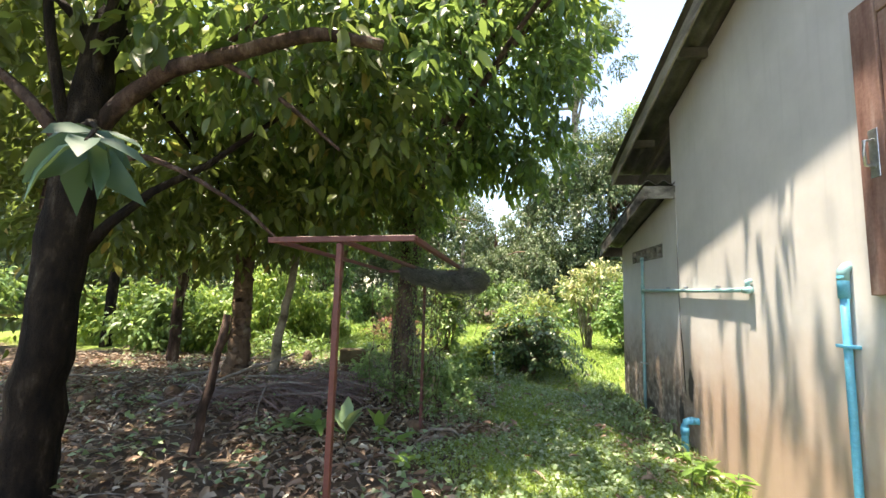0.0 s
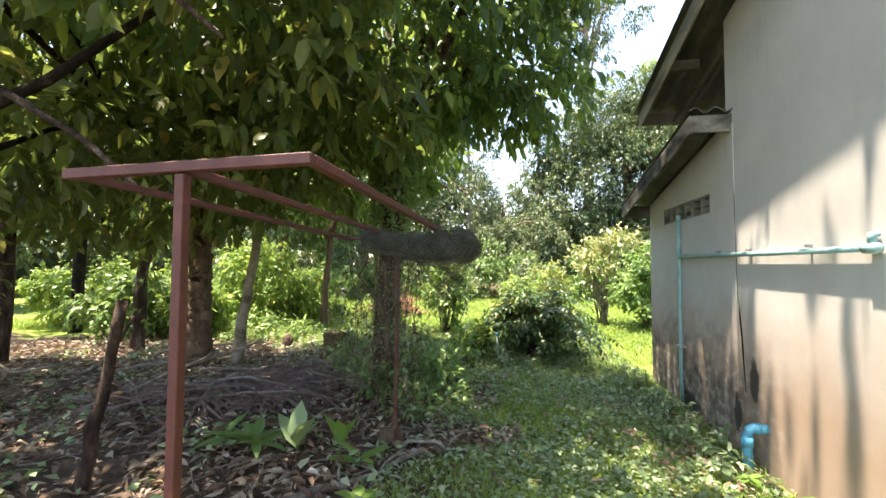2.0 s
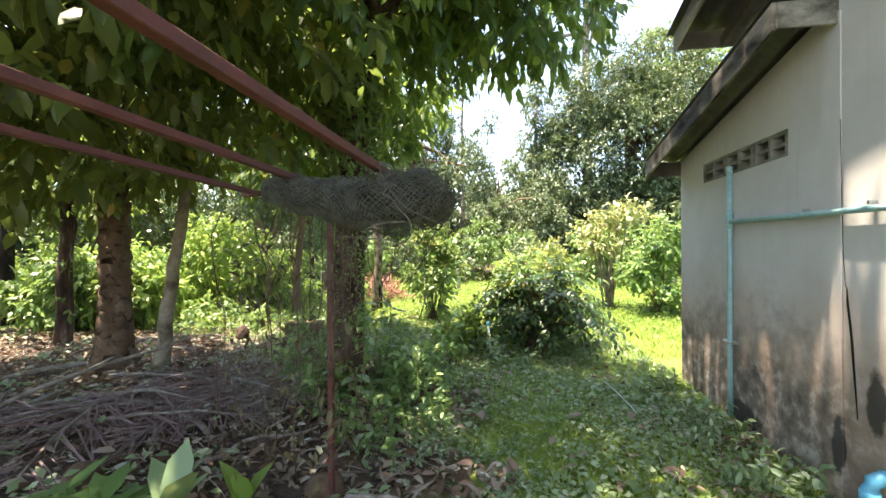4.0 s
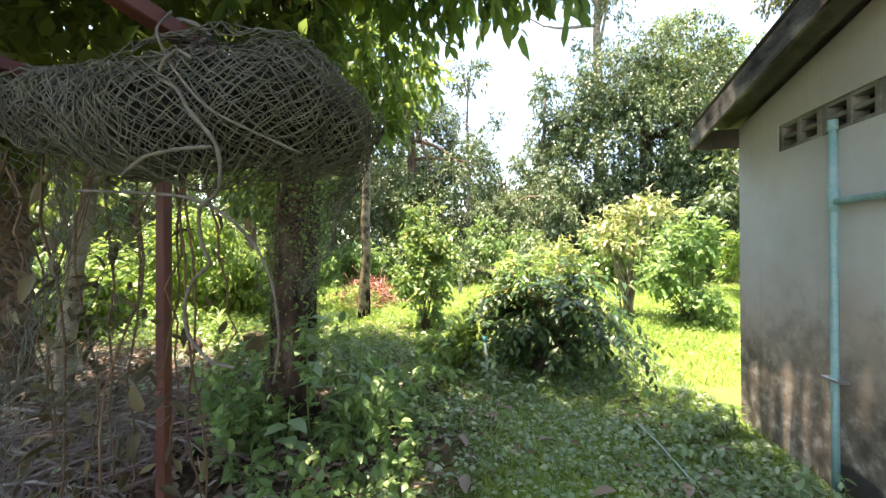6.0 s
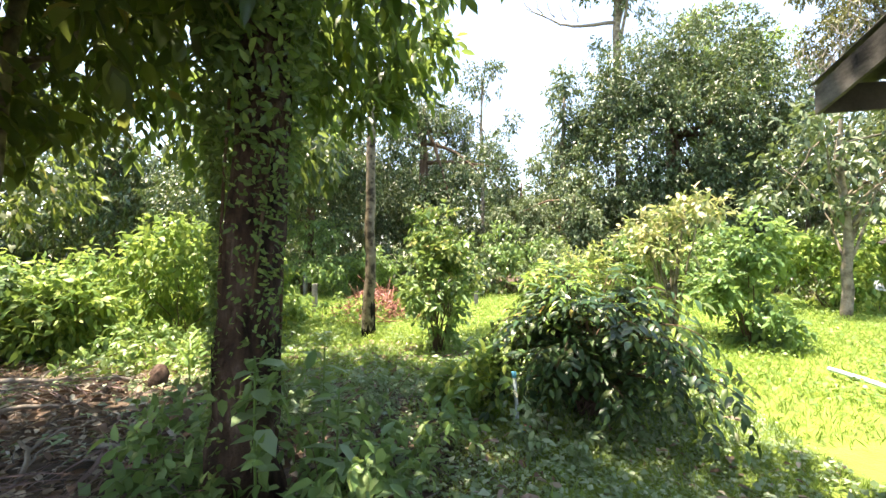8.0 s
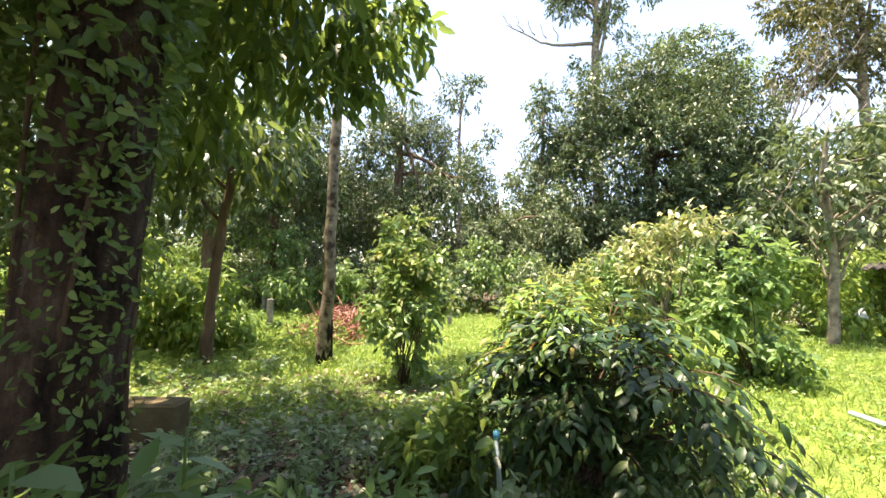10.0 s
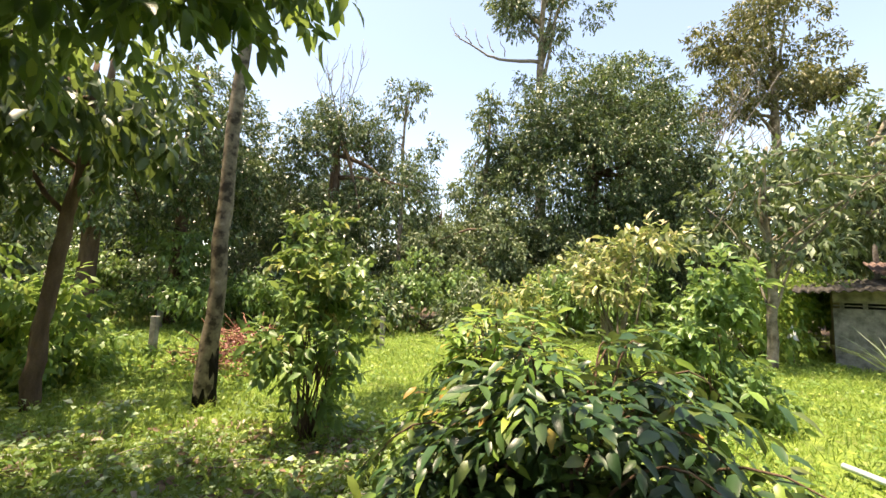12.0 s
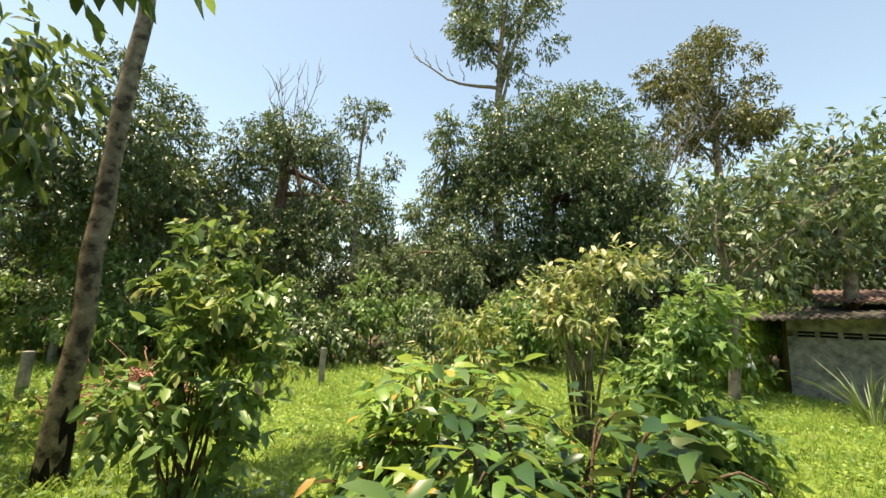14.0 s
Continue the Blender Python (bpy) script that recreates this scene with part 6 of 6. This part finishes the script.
for x, y, h, w, n, sz, mat, sd, lb in ((-1.6, 6.75, 0.78, 0.34, 680, 0.1, LEAF_WEED, 131, "dense leafy weeds round the tree's foot"), (-1.35, 7.15, 0.44, 0.3, 520, 0.09, LEAF_WEED, 146, "lush leafy weeds between tree and path"), (-1.95, 6.4, 0.34, 0.3, 460, 0.09, LEAF_WEED, 147, "lush broad-leaved weeds before the tree"), (-1.3, 6.05, 0.24, 0.36, 480, 0.08, LEAF_WEED, 148, "low leafy weeds at the litter's edge"), (-2.5, 6.7, 0.26, 0.26, 320, 0.09, LEAF_WEED, 149, "broad-leaved weeds among the fronds"), (-2.35, 7.0, 0.6, 0.4, 700, 0.1, LEAF_WEED, 132, "dense leafy weeds round the tree's foot"), (-1.2, 6.4, 0.3, 0.34, 450, 0.08, LEAF_WEED, 133, "low leafy weeds beside the path"),
                                       (-1.4, 7.7, 0.5, 0.4, 560, 0.1, LEAF_WEED, 134, "leafy weeds behind the tree"), (-2.6, 8.3, 0.3, 0.4, 500, 0.08, LEAF_COVER, 135, "weeds in front of the concrete trough"), (-1.9, 9.0, 0.25, 0.5, 700, 0.08, LEAF_COVER, 136, "low weeds at the lawn's edge"), (-0.75, 9.0, 0.4, 0.45, 900, 0.13, LEAF_LIGHT, 137, "long-leaved weeds beside the bush"), (-0.3, 8.3, 0.25, 0.4, 600, 0.08, LEAF_COVER, 138, "low weeds under the bush"),
                                       (-1.0, 5.8, 0.16, 0.4, 450, 0.05, LEAF_COVER, 139, "low weeds between post and path"), (-4.5, 13.6, 0.5, 0.9, 900, 0.1, LEAF_LIGHT, 140, "sunlit weeds beside the pole tree"), (-6.6, 14.2, 0.5, 1.2, 1100, 0.1, LEAF_MID, 141, "weeds round the concrete posts"), (-5.6, 9.6, 0.5, 0.8, 900, 0.11, LEAF_MID, 142, "leafy weeds in the grove"), (1.25, 5.25, 0.22, 0.28, 420, 0.07, LEAF_COVER, 143, "leafy weeds hiding the drain at the wall's foot"), (1.3, 6.3, 0.16, 0.28, 360, 0.06, LEAF_COVER, 144, "low weeds along the wall's foot"), (1.2, 7.2, 0.18, 0.3, 360, 0.06, LEAF_COVER, 145, "low weeds along the wall's foot")):
    shrub("weed_clump", (x, y, 0), lb, [(0, 0, h * 0.5, w, w, h * 0.5)], mat, n, sz, sd, stems=4, stem_r=0.005, group="weed clumps", slim=0.5, hang=0.25)


def grass_clump(x, y, n, ln, label, name="grass_clump", mat=None):
    t = thing(name, (x, y, float(height(x, y))), label, "grass", "grass clumps")
    r = np.random.default_rng(int(300 + 10 * x + y))
    for k in range(n):
        a = 6.28 * r.random()
        way = np.array([[math.cos(a) * 0.5, math.sin(a) * 0.5, 1.0 + 0.6 * r.random()]])
        l = ln * (0.6 + 0.5 * r.random())
        part("blade", leaves("blade", np.array([[0.06 * math.cos(a), 0.06 * math.sin(a), 0.0]]), way, l, 0.03, fold=0.3, droop=0.3 + 0.3 * r.random(), seed=k), mat or LEAF_PALE, t)


grass_clump(7.9, 14.4, 46, 1.3, "clump of long arching pale-green grass by the shed")
grass_clump(9.0, 14.2, 30, 1.1, "clump of long arching pale-green grass by the shed")


def brush_pile():
    t = thing("brush_pile", (-4.2, 14.6, 0), "heap of reddish-brown dry branches and fronds", "brush pile")
    r = np.random.default_rng(77)
    many = []
    for k in range(150):
        a = r.normal(size=3) * [0.55, 0.45, 0.0]
        d = unit(r.normal(size=3) * [1, 1, 0.5])
        c = np.array([a[0], a[1], 0.06 + 0.75 * max(0, 1 - (a[0] ** 2 + a[1] ** 2) / 0.9) * r.random()])
        b = c + d * (0.4 + 0.4 * r.random())
        b[2] = max(b[2], 0.03)
        many.append((bent(c, b, -0.04, 5, 0.015, k), np.linspace(0.014, 0.006, 5)))
    tagged(part("brushwood", tubes("brushwood", many, 5), BRUSH, t), kind="stuff")
    n = 900
    pos = r.normal(size=(n, 3)) * [0.5, 0.42, 0.0]
    pos[:, 2] = 0.04 + 0.75 * np.clip(1 - (pos[:, 0] ** 2 + pos[:, 1] ** 2) / 0.9, 0, 1) * r.random(n)
    tagged(part("dry_foliage", leaves("dry_foliage", pos, r.normal(size=(n, 3)), 0.2, 0.03, seed=5), BRUSHLEAF, t), kind="stuff")


BRUSH = surface("red_brown_brush", [(0.3, (0.16, 0.07, 0.045)), (0.7, (0.38, 0.2, 0.14))], 9, 0.9, 60, 0.4, 0.004)
BRUSHLEAF = leafy("red_brown_fronds", [(0.0, (0.14, 0.055, 0.035)), (0.6, (0.26, 0.12, 0.08)), (1.0, (0.36, 0.22, 0.15))], 0.7, 0.15, (0.5, 0.2, 0.1))
brush_pile()


def near_sprig():
    """The low bough that hangs beside the path's start."""
    t = thing("hanging_bough", (-2.12, 1.4, 2.16), "low hanging bough with large glossy leaves, coloured dark for shade", "branch")
    p = bent((-2.0, 1.75, 0.75), (0.2, 0.0, -0.02), -0.1, 12, 0.02, 5)
    part("stem", tube("stem", p, np.linspace(0.03, 0.006, 12), 7), BARK_DARK, t, smooth=True)
    r = np.random.default_rng(6)
    for k in range(34):
        s = 0.72 + 0.28 * (k / 34)
        q = np.array([np.interp(s * 11, np.arange(12), p[:, c]) for c in range(3)])
        a = 2.4 * k
        way = np.array([[0.75 * math.cos(a) + 0.2, 0.75 * math.sin(a), -0.6 + 0.35 * r.normal()]])
        l = 0.23 * (0.7 + 0.5 * r.random())
        part("leaf", leaves("leaf", q[None], way, l, l * 0.45, normal=np.array([[0.45 * r.normal(), 0.45 * r.normal(), 1.0]]), fold=0.16, droop=0.35, seed=k), LEAF_NEAR_SHADED, t)


near_sprig()

t = thing("white_bag", (8.35, 17.4, 0.0), "white plastic bag hanging beside the shed", "bag")
bm = bmesh.new()
bmesh.ops.create_cone(bm, segments=10, radius1=0.14, radius2=0.03, depth=0.4, cap_ends=True, matrix=Matrix.Translation((0, 0, 0.78)))
for v in bm.verts:
    v.co += Vector((noise.noise(v.co * 7), noise.noise(v.co * 9 + Vector((3, 0, 0))), 0)) * 0.05
part("bag", bm, PLASTIC_WHITE, t)
part("stake", tube("stake", [(0, 0, -0.1), (0, 0, 1.0)], [0.015, 0.012], 6), TWIG_GREY, t)
t = thing("garden_hose", (0.7, 6.2, 0.0), "pale thin hose half hidden in the weeds", "hose")
part("hose", tube("hose", [(-0.15, -1.4, 0.03), (-0.02, -0.7, 0.045), (0.06, -0.2, 0.05), (0.11, 0.3, 0.06), (0.08, 0.9, 0.05), (0.03, 1.4, 0.03)], [0.0045] * 6, 7), PVC_PALE, t, smooth=True)


def scrap(x, y, s, mat, label, seed):
    """A crumpled bit of plastic film."""
    bm = bmesh.new()
    bmesh.ops.create_grid(bm, x_segments=6, y_segments=6, size=s)
    for v in bm.verts:
        v.co += noise.noise_vector(v.co * 30 + Vector((seed, 0, 0))) * s * 0.5 + Vector((0, 0, 0.02))
    bmesh.ops.solidify(bm, geom=list(bm.faces), thickness=0.001)
    ob = part("plastic_scrap", bm, mat)
    ob.matrix_basis = pose(x, y, float(height(x, y)) + 0.03, 10, 20, 40 * seed)
    tagged(ob, label, "litter", "plastic scraps")


PLASTIC_PINK = surface("pink_plastic", [(0.3, (0.5, 0.06, 0.16)), (0.7, (0.7, 0.14, 0.26))], 10, 0.5, 50, 0.2, 0.005)
scrap(-0.5, 8.42, 0.03, PLASTIC_PINK, "crumpled pink plastic scrap in the weeds", 1)
scrap(-0.54, 8.3, 0.03, PVC_BLUE, "crumpled blue plastic scrap in the weeds", 2)
scrap(-0.62, 8.0, 0.025, PLASTIC_WHITE, "small white plastic scrap on the path", 3)


def pale_leaf(x, y, turn, ln):
    ob = part("fallen_leaf", leaves("fallen_leaf", np.array([[0, 0, 0.0]]), np.array([[1, 0, 0.12]]), ln, ln * 0.55, normal=np.array([[0, 0.25, 1.0]]), fold=0.2, droop=0.15, seed=int(turn)), LEAF_BLEACHED)
    ob.matrix_basis = pose(x, y, float(height(x, y)) + 0.07, 0, 0, turn)
    tagged(ob, "large pale bleached leaf lying on the litter", "leaf", "fallen leaves")


LEAF_BLEACHED = leafy("leaf_bleached", [(0.0, (0.3, 0.32, 0.2)), (1.0, (0.42, 0.42, 0.32))], 0.6, 0.2, (0.4, 0.4, 0.2), (1.2, 1.2, 1.2))
for x, y, a, ln in ((-3.0, 5.74, 40, 0.2), (-1.95, 4.38, 100, 0.17), (-3.15, 5.6, 10, 0.18), (-2.4, 5.3, 220, 0.15), (-1.75, 5.6, 300, 0.14), (-2.75, 4.2, 80, 0.15)):
    pale_leaf(x, y, a, ln)


def dry_vines():
    """Dead creeper hanging under the net."""
    t = thing("dead_vines", (-1.5, 4.8, 1.72), "brown dead vines hanging in a curtain below the net", "vine")
    r = np.random.default_rng(61)
    for k in range(15):
        x, y = -0.38 + 0.72 * r.random(), -0.12 + 0.24 * r.random()
        low = -1.5 + 1.0 * r.random()
        p = bent((x, y, 0.02), (x + 0.1 * r.normal(), y + 0.06 * r.normal(), low), 0, 9, 0.02, k)
        part("strand", tube("strand", p, np.linspace(0.004, 0.0025, 9), 5), BARK_BROWN, t)
    n = 330
    z = -1.35 * r.random(n) ** 0.8
    pos = np.stack([-0.4 + 0.78 * r.random(n), 0.1 * r.normal(size=n), z], 1)
    ln = 0.035 + 0.045 * r.random(n)
    tagged(part("foliage", leaves("foliage", pos, r.normal(size=(n, 3)) - [0, 0, 0.6], ln, ln * 0.4, fold=0.3, seed=62), VINE_DEAD, t, "shrivelled brown leaves"), kind="stuff")


VINE_DEAD = leafy("dead_vine_leaf", [(0.0, (0.03, 0.024, 0.015)), (0.6, (0.07, 0.058, 0.035)), (1.0, (0.13, 0.12, 0.06))], 0.7, 0.15, (0.3, 0.22, 0.08), (1.1, 1.1, 1.1))
dry_vines()
